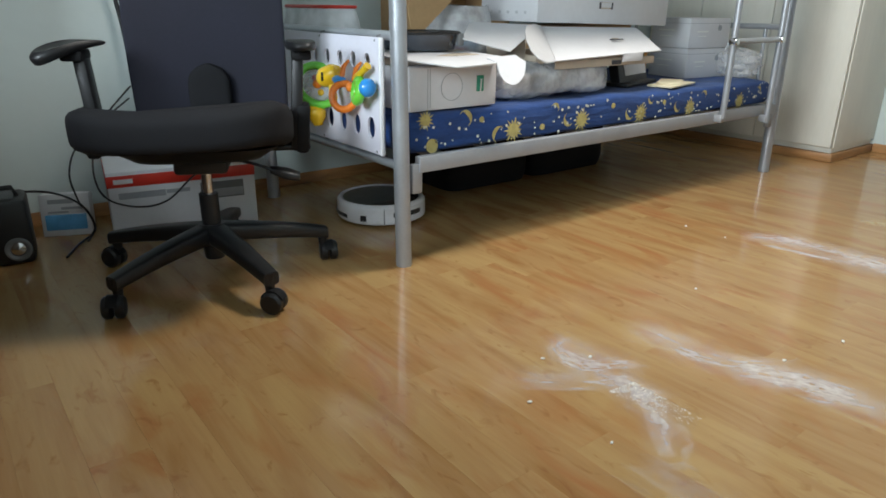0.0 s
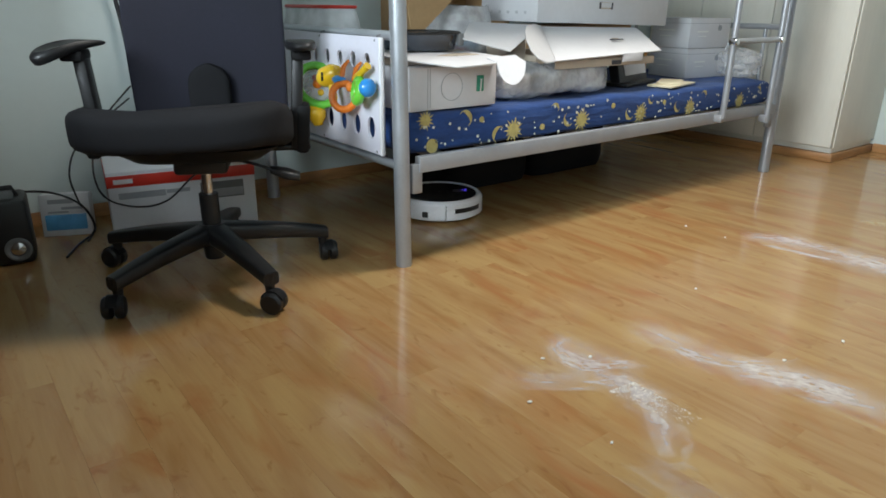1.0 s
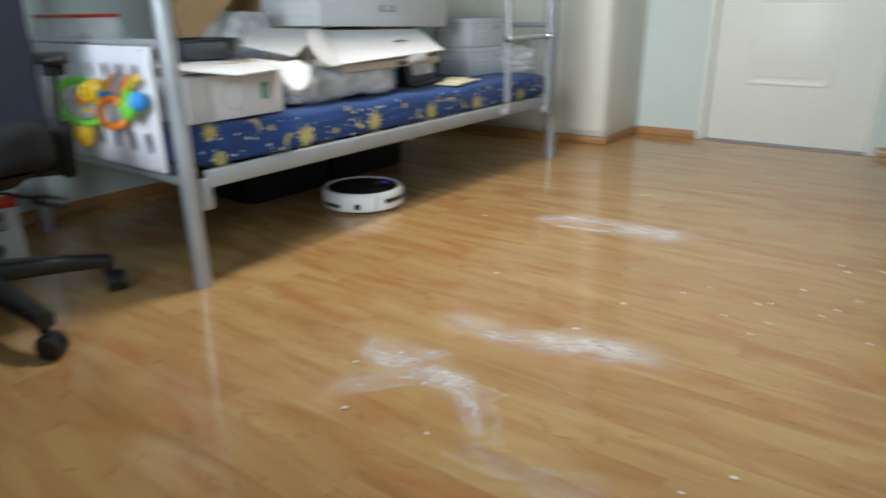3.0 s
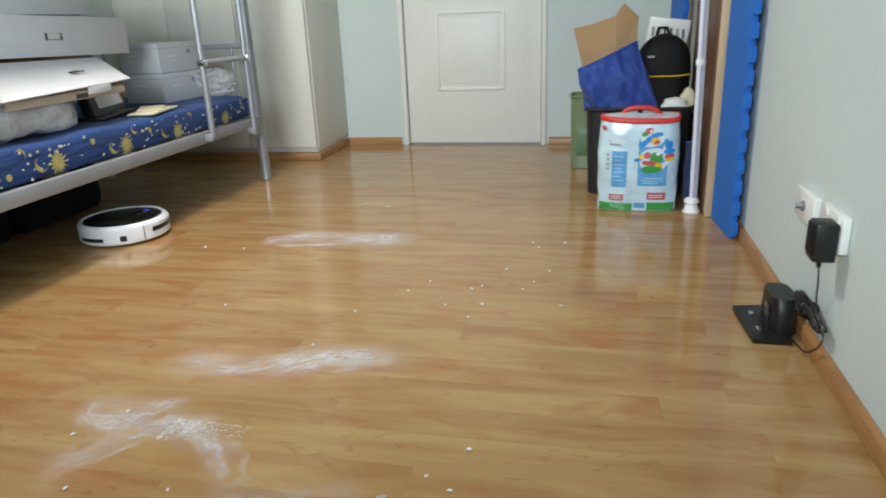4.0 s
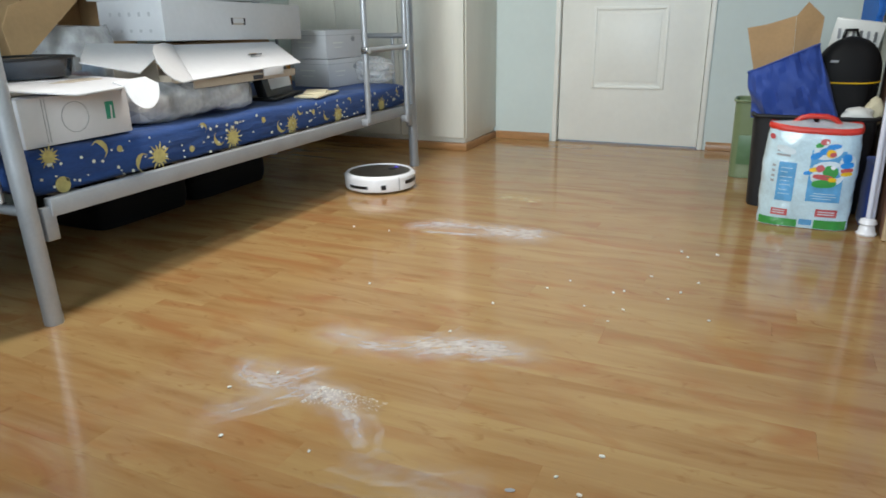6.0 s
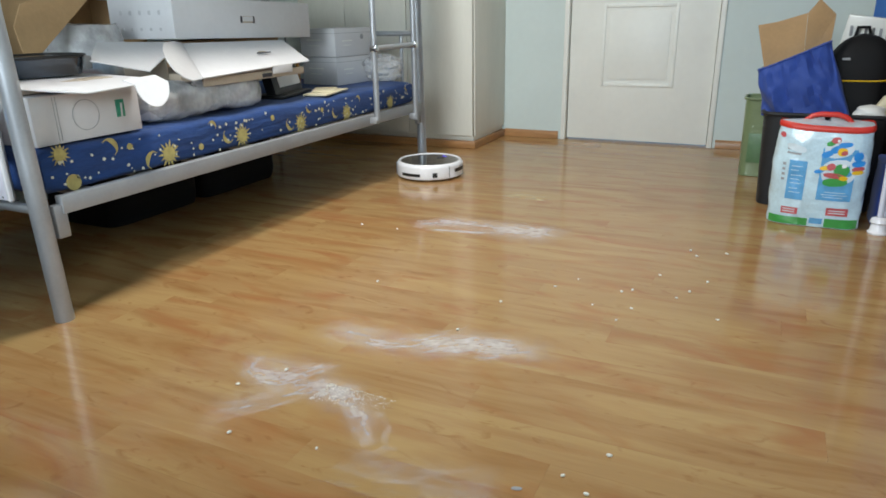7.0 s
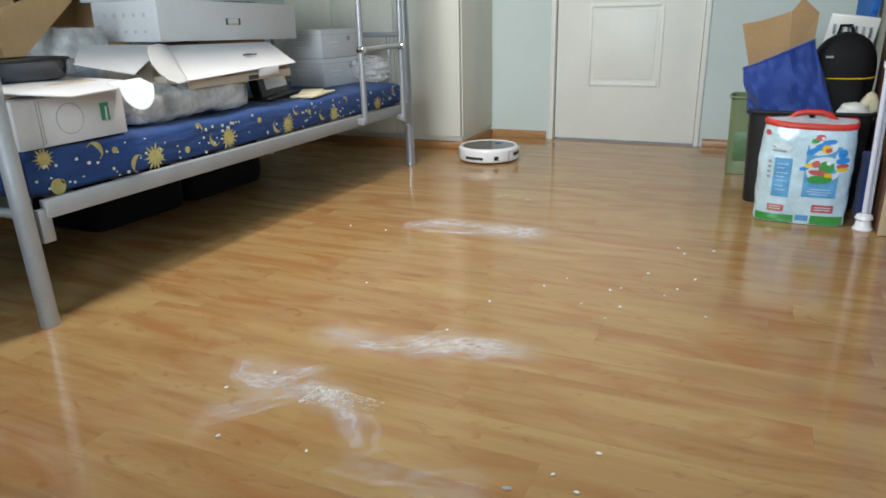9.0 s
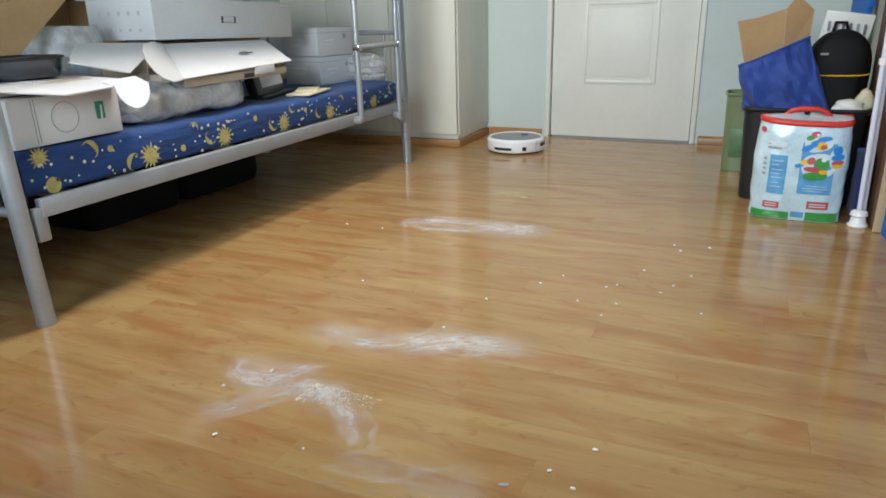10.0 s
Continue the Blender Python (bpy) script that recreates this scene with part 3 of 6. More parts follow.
rng = random.Random(5)
for k in range(120):
    y, z = rng.uniform(1.05, 2.95), rng.uniform(0.322, 0.408)
    print_disc(bm, y, z, rng.choice((0.0025, 0.0032, 0.0042, 0.0052)), 5)
tagged(part("star_prints", bm, M_PRINT_PALE, mattress, "small cream printed stars"), kind="stuff")

# flat black storage bags kept under the bed
def storage_bag(y0, y1, h, label):
    sb = thing("storage_bag", pose(-2.27, (y0 + y1) / 2, 0), label, "bag", "storage bags under the bed")

    def skin(u, v):
        x, y = superellipse(u, 0.185, (y1 - y0) / 2, 9)
        g = 1 - 0.05 * abs(2 * v - 1) ** 4
        return Vector((x * g + 0.006 * noise.noise((y * 5, v * 3, y0)), y * g, 0.001 + h * v + 0.008 * noise.noise((x * 6, y * 4, 2)) * v))

    part("bag_body", loft(B(), skin, 56, 10), M_BLACK_MATT, sb)
    part("zip", tube(B(), [skin(i / 56, 0.82) * 1.004 for i in range(56)], 0.003, 6, closed=True), M_BLACK, sb)


storage_bag(1.58, 2.02, 0.225, "flat black fabric storage bag on the floor under the bed")
storage_bag(2.04, 2.52, 0.235, "tall black fabric storage bag on the floor under the bed")

# ---------------------------------------------------------------- robot vacuum
RR, RH = 0.155, 0.078
robot = thing("robot_vacuum", pose(-2.035, 1.222, 0), "round white robot vacuum with a dark glossy top plate", "robot vacuum")
bm = B()
lathe(bm, [(0.02, 0.006), (0.135, 0.006), (0.148, 0.008), (0.153, 0.012), (RR, 0.018), (RR, 0.060), (0.154, 0.067), (0.150, 0.073), (0.145, RH - 0.001), (0.139, RH - 0.001), (0.136, 0.075), (0.135, 0.071), (0.02, 0.071)], 72)
part("shell", bm, M_WHITE, robot)
part("base_plate", lathe(B(), [(0.001, 0.005), (0.130, 0.005), (0.138, 0.009), (0.138, 0.014), (0.001, 0.014)], 48), M_BLACK, robot)
part("top_plate", lathe(B(), [(0.1345, 0.0712), (0.1335, 0.0738), (0.09, 0.0745), (0.001, 0.0748)], 64), M_ROBOT_TOP, robot, "dark glossy top plate")


def robot_band(a0, a1, z0, z1, out=0.0015):
    bm = B()
    r = RR + out
    lathe(bm, [(RR - 0.004, z0), (r, z0), (r, z1), (RR - 0.004, z1)], max(4, int(abs(a1 - a0) / 4)), a0, a1)
    return bm


part("bumper_window", robot_band(-117, -80, 0.024, 0.037), M_BLACK, robot, "black sensor window")
part("bumper_window", robot_band(-17, 26, 0.036, 0.052, 0.0036), M_BLACK, robot, "black sensor window")
part("bumper_window", robot_band(90, 150, 0.034, 0.050, 0.0036), M_BLACK, robot, "black sensor window")
part("power_socket", robot_band(-59, -51, 0.022, 0.042, 0.002), M_BLACK, robot, "small square black socket")
part("bumper_seam", robot_band(-29, -27.8, 0.014, 0.066, 0.0008), M_GREY, robot)
part("bumper", robot_band(-27.6, 205, 0.014, 0.064, 0.0022), M_WHITE, robot)
for a, r in ((64, 0.098), (74, 0.104), (70, 0.088)):
    x, y = r * math.cos(radians(a)), r * math.sin(radians(a))
    part("status_light", tube(B(), [(x, y, 0.0735), (x, y, 0.0758)], 0.0045, 10), M_LED, robot, "glowing blue light")
part("button", tube(B(), [(0.03, 0.06, 0.0735), (0.03, 0.06, 0.0762)], 0.018, 24), M_BLACK, robot)
for a in (0, 180):
    x = 0.10 * math.cos(radians(70 + 90 + a))
    y = 0.10 * math.sin(radians(70 + 90 + a))
    d = Vector((math.cos(radians(160)), math.sin(radians(160)), 0)) * 0.010
    part("wheel", tube(B(), [Vector((x, y, 0.030)) - d, Vector((x, y, 0.030)) + d], 0.030, 20), M_BLACK_MATT, robot)

# ---------------------------------------------------------------- office chair
CH = pose(-1.80, 0.53, 0, 0, 0, -26)
chair = thing("office_chair", CH, "black office chair with fabric seat, mesh back and castors", "chair")


def seat_fn(u, v):
    # v runs from the underside to the top; front edge rolls down
    a, b = superellipse(u, 0.245, 0.255, 3.6)
    k = 1 - abs(2 * v - 1) ** 5
    g = 0.88 + 0.12 * k
    x, y = a * g, b * g
    z = 0.356 + 0.098 * v + 0.022 * y
    z += 0.012 * (y / 0.25) ** 2 * v - 0.020 * max(0, (x - 0.14) / 0.10) ** 2 + 0.22 * x
    return Vector((x + 0.03, y - 0.020, z))


bm = B()
loft(bm, seat_fn, 48, 10)
seat = part("seat", bm, M_FABRIC, chair)
part("seat_shell", loft(B(), lambda u, v: Vector((superellipse(u, 0.20 - 0.05 * (1 - v), 0.21 - 0.05 * (1 - v), 4)[0] + 0.0, superellipse(u, 0.20, 0.21 - 0.05 * (1 - v), 4)[1], 0.348 + 0.036 * v)), 32, 3), M_BLACK, chair)


def back_fn(u, v):
    w = 0.202 - 0.010 * v + 0.008 * math.sin(math.pi * v)
    y, t = superellipse(u, w, 0.020, 6)
    z = 0.405 + 0.67 * v
    x = -0.205 - 0.10 * v + 0.05 * math.sin(math.pi * v * 0.9) + 0.06 * (y / 0.24) ** 2 + t
    edge = 1 - 0.10 * max(0, 1 - v / 0.05) ** 2 - 0.12 * max(0, 1 - (1 - v) / 0.06) ** 2
    return Vector((x, y * edge + 0.017, z))


back = part("backrest", loft(B(), back_fn, 40, 26), M_MESH, chair)
bm = B()


def lumbar_fn(u, v):
    y, t = superellipse(u, 0.056, 0.020, 5)
    z = 0.395 + 0.160 * v
    s = math.sqrt(max(0.02, 1 - max(0, (v - 0.66) / 0.34) ** 2))
    base = back_fn(0.25, max(0, (z - 0.405) / 0.67))
    return Vector((base.x + 0.016 + t, y * s + 0.012, z))


part("lumbar_support", loft(bm, lumbar_fn, 28, 16), M_FABRIC, back, "smooth black plastic lumbar support")
part("back_bar", tube(B(), [(-0.10, 0, 0.345), (-0.22, 0, 0.350), (-0.262, 0, 0.42), (-0.272, 0, 0.62)], 0.022, 12), M_BLACK, chair)
part("tilt_mechanism", box(B(), (-0.02, 0, 0.328), (0.22, 0.13, 0.046), 0.010), M_BLACK, chair)
for s, ow in ((-1, 0.274), (1, 0.264)):
    arm = part("arm_post", box(B(), (-0.025, s * (ow - 0.017), 0.475), (0.060, 0.030, 0.270), 0.010, m=pose(0, 0, 0, -4 * s, 0, 0)), M_BLACK, chair)
    part("arm_foot", box(B(), (-0.025, s * 0.200, 0.350), (0.050, 0.150, 0.016), 0.006), M_BLACK, arm)
    part("arm_sleeve", box(B(), (-0.025, s * (ow - 0.006), 0.400), (0.074, 0.036, 0.130), 0.012, m=pose(0, 0, 0, -4 * s, 0, 0)), M_BLACK_MATT, arm)
    bm = B()

    def pad_fn(u, v, s=s, ow=ow):
        a, b = superellipse(u, 0.094, 0.040, 3)
        g = 0.90 + 0.10 * math.sin(math.pi * v)
        front = (a / 0.094 + 1) / 2
        if s < 0:
            z = 0.622 + 0.006 * math.sin(math.pi * front) - 0.020 * front ** 2 - 0.030 * (1 - v) * (0.35 + 0.65 * front)
        else:
            z = 0.604 + 0.020 * v
        return Vector((a * g + 0.01, s * ow + b * g * (1 - 0.25 * front ** 3), z))

    turn = Matrix.Translation((0.0, s * ow, 0)) @ pose(0, 0, 0, 0, 0, -38 if s < 0 else 4) @ Matrix.Translation((0.0, -s * ow, 0))
    part("arm_pad", loft(bm, pad_fn, 32, 5), M_BLACK, arm, m=turn)
    part("arm_head", box(B(), (-0.015, s * ow, 0.590), (0.085, 0.050, 0.026), 0.006), M_BLACK_MATT, arm)
part("gas_column", tube(B(), [(0, 0, 0.215), (0, 0, 0.330)], 0.014, 18), M_CHROME, chair, "chrome gas lift column")
bm = B()
tube(bm, [(0, 0, 0.150), (0, 0, 0.235)], 0.025, 20)
part("column_sleeve", bm, M_BLACK, chair)
part("hub", tube(B(), [(0, 0, 0.055), (0, 0, 0.140), (0, 0, 0.152)], [0.026, 0.036, 0.034], 20), M_BLACK, chair)
bm = B()
tube(bm, [(0.03, 0.06, 0.335), (0.05, 0.125, 0.322), (0.06, 0.180, 0.304)], 0.004, 8)
lever = part("lever", bm, M_BLACK, chair)
part("lever_paddle", loft(B(), lambda u, v: Vector((0.06 + superellipse(u, 0.026, 0.010, 3)[0] * (0.35 + 0.75 * math.sin(math.pi * (0.08 + 0.72 * v))), 0.168 + 0.075 * v, 0.306 - 0.020 * v + superellipse(u, 0.022, 0.012, 3)[1] * (0.5 + 0.6 * math.sin(math.pi * (0.1 + 0.7 * v))))), 16, 8), M_BLACK, lever)
for k in range(5):
    a = 31 + 72 * k
    m = pose(0, 0, 0, 0, 0, a)
    bm = B()

    def leg_fn(u, v):
        y, z = superellipse(u, 0.031 - 0.011 * v, 0.026 - 0.009 * v, 4)
        return Vector((0.02 + 0.295 * v, y, 0.126 - 0.020 * v - 0.020 * v * v + z))

    leg = part("base_leg", loft(bm, leg_fn, 20, 10), M_BLACK, chair, m=m)
    castor = part("castor", tube(B(), [(0.302, 0, 0.052), (0.302, 0, 0.100)], [0.011, 0.016], 14), M_BLACK, chair, m=m)
    tw = Matrix.Translation((0.318, 0, 0.028)) @ pose(0, 0, 0, 0, 0, 35 + 47 * k)
    for s in (-1, 1):
        bm = B()
        w = []
        for r, y in ((0.004, 0.003), (0.023, 0.003), (0.028, 0.006), (0.028, 0.020), (0.023, 0.025), (0.004, 0.026)):
            w.append((r, y))
        rings = [[bm.verts.new((r * math.cos(2 * math.pi * i / 20), s * y, r * math.sin(2 * math.pi * i / 20))) for i in range(20)] for r, y in w]
        for p, q in zip(rings, rings[1:]):
            for i in range(20):
                bm.faces.new((p[i], p[(i + 1) % 20], q[(i + 1) % 20], q[i]))
        bm.faces.new(rings[-1])
        part("castor_wheel", bm, M_BLACK, castor, m=tw)
    bm = B()
    lathe(bm, [(0.029, -0.013), (0.031, -0.013), (0.031, 0.013), (0.029, 0.013)], 12, 20, 160)
    bmesh.ops.rotate(bm, verts=bm.verts, matrix=Matrix.Rotation(radians(90), 3, "X"))
    part("castor_hood", bm, M_BLACK_MATT, castor, m=tw)

# ---------------------------------------------------------------- beside the chair


def bars(parent, rows, m, material=M_INK, thick=0.0012):
    """Lines of writing that cannot be read, as plain bars. rows: (u, v, width, height) on the plane of m."""
    for u, v, w, h in rows:
        part("text_bar", box(B(), (u, v, thick / 2), (w, h, thick)), material, parent, m=m)


# printer carton: white, red top band
PB0, PB1 = Vector((-2.225, 0.365, 0)), Vector((-2.150, 0.800, 0))
pdir = math.degrees(math.atan2((PB1 - PB0).y, (PB1 - PB0).x))
PBL = (PB1 - PB0).length
printer = thing("printer_box", Matrix.Translation((PB0 + PB1) / 2) @ pose(0, 0, 0, 0, 0, pdir), "white printer carton with a red band, on the floor", "box")
part("carton_body", box(B(), (0, 0.17, 0.113), (PBL, 0.34, 0.226), 0.004), M_CARTON, printer)
part("red_band", box(B(), (0, 0.1700, 0.196), (PBL + 0.003, 0.343, 0.036), 0.001), M_RED, printer, "red printed band")
FRONT = pose(0, -0.0005, 0, 90, 0, 0)
bars(printer, ((-0.175, 0.196, 0.055, 0.014),), Matrix.Translation((0, -0.0016, 0)) @ FRONT, M_CARTON)
bars(printer, ((-0.125, 0.150, 0.135, 0.020), (-0.02, 0.152, 0.07, 0.012)), FRONT, M_INK)
part("printer_picture", box(B(), (0.115, -0.001, 0.140), (0.135, 0.0016, 0.055), 0.0005), M_GREY, printer, "grey picture of a printer")
part("picture_tray", box(B(), (0.125, -0.0018, 0.130), (0.11, 0.0016, 0.026), 0.0005), M_INK, printer)

# black radio with a round speaker
radio = thing("radio", pose(-2.262, 0.045, 0, 0, 0, -8), "small black radio with a round speaker, on the floor", "radio")
part("case", box(B(), (-0.02, 0, 0.095), (0.14, 0.22, 0.19), 0.015), M_BLACK, radio)
sp = part("speaker_ring", lathe(B(), [(0.020, 0.0), (0.034, 0.0), (0.034, 0.006), (0.028, 0.008), (0.020, 0.004)], 24), M_GREY, radio, m=pose(0.050, 0.070, 0.046, 0, 90, 0))
part("speaker_cone", lathe(B(), [(0.001, 0.006), (0.010, 0.005), (0.021, 0.001)], 24), M_CHROME, sp, "silver speaker cone")
part("handle", tube(B(), [(0.0, -0.09, 0.185), (0.0, -0.08, 0.215), (0.0, 0.08, 0.215), (0.0, 0.09, 0.185)], 0.007, 10), M_BLACK, radio)
part("lid_panel", box(B(), (-0.02, 0, 0.191), (0.10, 0.16, 0.006), 0.002), M_GREY, radio)

# small printed pack
pack = thing("printed_pack", pose(-2.40, 0.262, 0.0, -8, 0, 68), "small blue and white printed pack on the floor", "pack")
part("pack_body", box(B(), (0, 0.03, 0.068), (0.145, 0.055, 0.136), 0.004), M_CARTON, pack)
part("blue_panel", box(B(), (0.0, 0.0015, 0.045), (0.12, 0.002, 0.05), 0.0005), M_BAG_BLUE, pack)
bars(pack, ((-0.01, 0.112, 0.075, 0.014), (0.02, 0.090, 0.06, 0.008), (-0.02, 0.078, 0.06, 0.006)), pose(0, 0.0022, 0, 90, 0, 0), M_INK)


def cable(name, pts, r, label, material=M_BLACK, category="cable"):
    """A smooth cable through points."""
    pts = [Vector(p) for p in pts]
    fine = []
    for i in range(len(pts) - 1):
        p0, p1, p2, p3 = pts[max(i - 1, 0)], pts[i], pts[i + 1], pts[min(i + 2, len(pts) - 1)]
        for k in range(8):
            t = k / 8
            fine.append(0.5 * (2 * p1 + (p2 - p0) * t + (2 * p0 - 5 * p1 + 4 * p2 - p3) * t * t + (3 * p1 - p0 - 3 * p2 + p3) * t ** 3))
    fine.append(pts[-1])
    return solid(name, tube(B(), fine, r, 8), material, label, category)


cable("cable", [(-2.30, 0.10, 0.19), (-2.32, 0.22, 0.17), (-2.30, 0.30, 0.12), (-2.33, 0.33, 0.03), (-2.28, 0.27, 0.004), (-2.18, 0.22, 0.004)], 0.0035, "thin black cable lying beside the radio")
cable("cable", [(-2.555, 0.55, 0.44), (-2.45, 0.42, 0.34), (-2.33, 0.355, 0.235), (-2.235, 0.355, 0.155), (-2.190, 0.43, 0.120), (-2.182, 0.52, 0.125), (-2.17, 0.60, 0.19), (-2.16, 0.66, 0.24), (-2.3, 0.68, 0.25)], 0.003, "thin black cable hanging over the printer carton")
cable("cable", [(-2.555, 0.500, 1.30), (-2.555, 0.520, 0.90), (-2.555, 0.555, 0.60), (-2.550, 0.560, 0.30), (-2.54, 0.52, 0.06)], 0.007, "thick black cable hanging down the wall")
cable("cable", [(-2.555, 0.54, 0.40), (-2.47, 0.36, 0.29), (-2.42, 0.30, 0.20), (-2.40, 0.31, 0.10), (-2.38, 0.33, 0.006), (-2.30, 0.30, 0.004)], 0.003, "thin black cable hanging to the floor")

# ---------------------------------------------------------------- organiser with rattles at the end of the bed
OY = BY0 - 0.026
cu = bpy.data.curves.new("organiser_board", "CURVE")
cu.dimensions, cu.fill_mode, cu.extrude, cu.bevel_depth = "2D", "BOTH", 0.003, 0.001


def ring(points):
    sp = cu.splines.new("POLY")
    sp.points.add(len(points) - 1)
    for p, (x, z) in zip(sp.points, points):
        p.co = (x, z, 0, 1)
    sp.use_cyclic_u = True


ring([(-2.290, 0.316), (-1.622, 0.316), (-1.622, 0.629), (-2.290, 0.629)])
for k in range(8):
    x = -1.683 - 0.0757 * k
    ring([(x + 0.0165 * math.cos(2 * math.pi * i / 16), 0.566 + 0.022 * math.sin(2 * math.pi * i / 16)) for i in range(16)])
    x = -1.669 - 0.0788 * k
    ring([(x + 0.0205 * math.cos(2 * math.pi * i / 16), 0.386 + 0.031 * math.sin(2 * math.pi * i / 16)) for i in range(16)])
organiser = thing("organiser_board", pose(0, 0, 0), "white board with oval holes tied to the bed end", "organiser")
ob = new("board", cu)
ob.data.materials.append(M_PANEL)
ob.parent = organiser
ob.matrix_basis = pose(0, OY, 0, 90, 0, 0)
for x in (-2.26, -1.95, -1.64):
    for z in (0.324, 0.620):
        part("tie", tube(B(), [(x, OY - 0.006, z), (x, OY + 0.004, z + 0.014 * (1 if z > 0.5 else -1)), (x, OY + 0.03, z + 0.018 * (1 if z > 0.5 else -1))], 0.002, 6), M_GREY, organiser)
part("edge_strip", box(B(), (-1.617, OY - 0.001, 0.472), (0.010, 0.012, 0.316), 0.002), M_WHITE, organiser)


def torus(R, r, n=28, k=10, sy=1.0):
    bm = B()
    tube(bm, [(R * math.cos(2 * math.pi * i / n), R * sy * math.sin(2 * math.pi * i / n), 0) for i in range(n)], r, k, closed=True)
    return bm


def ball(bm, c, r, s=(1, 1, 1)):
    made = bmesh.ops.create_uvsphere(bm, u_segments=18, v_segments=12, radius=r)["verts"]
    for v in made:
        v.co = Vector((v.co.x * s[0], v.co.y * s[1], v.co.z * s[2])) + Vector(c)
    return bm


TY = OY - 0.030
rattle = thing("rattle_toy", pose(-1.926, TY, 0.480), "green ring rattle with a yellow pear-shaped end", "toy", "rattles on the organiser")
TILTED = pose(0, 0, 0, 68, 40, 44)
part("green_ring", torus(0.064, 0.012, sy=0.86), M_TOY_GREEN, rattle, m=TILTED)
part("clear_window", ball(B(), (0, 0, 0), 0.050, (1, 0.86, 0.25)), M_FILM, rattle, m=TILTED)
for c, r, mm in (((0.004, -0.004, 0.004), 0.015, M_TOY_ORANGE), ((-0.014, -0.002, 0.020), 0.010, M_RED), ((0.016, 0.0, -0.020), 0.010, M_TOY_YELLOW)):
    part("inner_bead", ball(B(), c, r), mm, rattle)
part("pear_end", lathe(B(), [(0.001, 0.0), (0.012, 0.002), (0.026, 0.024), (0.030, 0.042), (0.024, 0.060), (0.012, 0.068), (0.001, 0.070)], 20), M_TOY_YELLOW, rattle, m=pose(0.008, -0.010, -0.122, 0, -12, 0))
rattle = thing("rattle_toy", pose(-1.843, TY - 0.004, 0.515), "yellow barrel rattle with a blue cap", "toy", "rattles on the organiser")
part("barrel", lathe(B(), [(0.001, -0.036), (0.020, -0.036), (0.030, -0.018), (0.030, 0.018), (0.020, 0.036), (0.001, 0.036)], 22), M_TOY_YELLOW, rattle, m=pose(0, 0, 0, 0, 70, 20))
part("slot", box(B(), (0.010, -0.030, 0.0), (0.006, 0.006, 0.026), 0.002), M_BLACK, rattle)
part("stalk", tube(B(), [(0.01, 0.0, -0.02), (0.03, -0.006, -0.06), (0.036, -0.006, -0.085)], [0.010, 0.012, 0.006], 10), M_TOY_YELLOW, rattle)
part("blue_cap", ball(B(), (0.062, -0.004, -0.006), 0.017, (1.7, 1, 0.75)), M_TOY_BLUE, rattle)
rattle = thing("rattle_toy", pose(-1.750, TY - 0.012, 0.466), "orange ring rattle with a green ring and blue knob", "toy", "rattles on the organiser")
part("orange_ring", torus(0.036, 0.0105), M_TOY_ORANGE, rattle, m=pose(0.0, 0, 0, 80, -14, 40))
part("green_body", torus(0.026, 0.015), M_TOY_GREEN, rattle, m=pose(0.080, 0, 0.024, 80, 10, -20))
part("orange_stub", ball(B(), (0.042, -0.002, 0.030), 0.013), M_TOY_ORANGE, rattle)
part("blue_knob", ball(B(), (0.124, 0.004, 0.036), 0.025, (0.80, 1, 1)), M_TOY_BLUE, rattle)
part("yellow_arm", tube(B(), [(0.062, 0.006, 0.055), (0.090, 0.010, 0.076), (0.112, 0.014, 0.092)], [0.011, 0.009, 0.011], 10), M_TOY_YELLOW, rattle)
for x in (-0.021, 0.048):
    part("hook", tube(B(), [(x, 0.006, 0.045), (x, 0.014, 0.078), (x + 0.002, 0.030, 0.096)], [0.008, 0.007, 0.004], 8), M_TOY_ORANGE, rattle)

# ---------------------------------------------------------------- load on the mattress


def carton_closed(bm_size, bevel=0.003):
    return box(B(), (0, 0, bm_size[2] / 2), bm_size, bevel)


# carton with circle drawing, its flaps open
top1 = mattress_top(1.2) + 0.003
c1 = thing("open_carton", pose(-1.715, 1.203, top1), "white open carton with a drawn circle and green label", "box")
part("carton_body", carton_closed((0.24, 0.318, 0.120)), M_CARTON, c1)
FACE = Matrix.Translation((0.1202, 0, 0)) @ pose(0, 0, 0, 90, 0, 90)
bm = torus(0.0385, 0.0010, 40, 6)
part("circle_drawing", bm, M_INK, c1, m=FACE @ pose(-0.012, 0.062, 0.0008, 0, 0, 0))
part("green_label", box(B(), (0.094, 0.066, 0.001), (0.026, 0.046, 0.002)), M_GREEN, c1, "green sticker", m=FACE)
part("sticker_stripe", box(B(), (0.092, 0.066, 0.0022), (0.005, 0.040, 0.001)), M_CARTON, c1, m=FACE @ pose(0, 0, 0, 0, 0, -4))
for u in (-0.090, -0.098):
    part("printed_line", box(B(), (u, 0.062, 0.0006), (0.0016, 0.108, 0.0012)), M_INK, c1, m=FACE)
bm = B()
slab(bm, [(-0.14, -0.185, 0.150), (0.150, -0.190, 0.142), (0.205, -0.06, 0.122), (0.200, 0.080, 0.126), (0.150, 0.150, 0.140), (-0.14, 0.150, 0.150)], (0, 0, 0.0035))
part("top_flap", bm, M_CARTON, c1)
part("flap_edge", box(B(), (-0.03, -0.02, 0.134), (0.20, 0.30, 0.022), 0.002), M_CARTON_IN, c1)
bm = B()
n = 14
pts = [(0.150, 0.090, 0.140)] + [(0.196 + 0.012 * math.sin(math.pi * k / n), 0.145 - 0.056 * math.cos(math.pi * k / n), 0.128 - 0.062 * math.sin(math.pi * k / n)) for k in range(n + 1)] + [(0.150, 0.200, 0.145)]
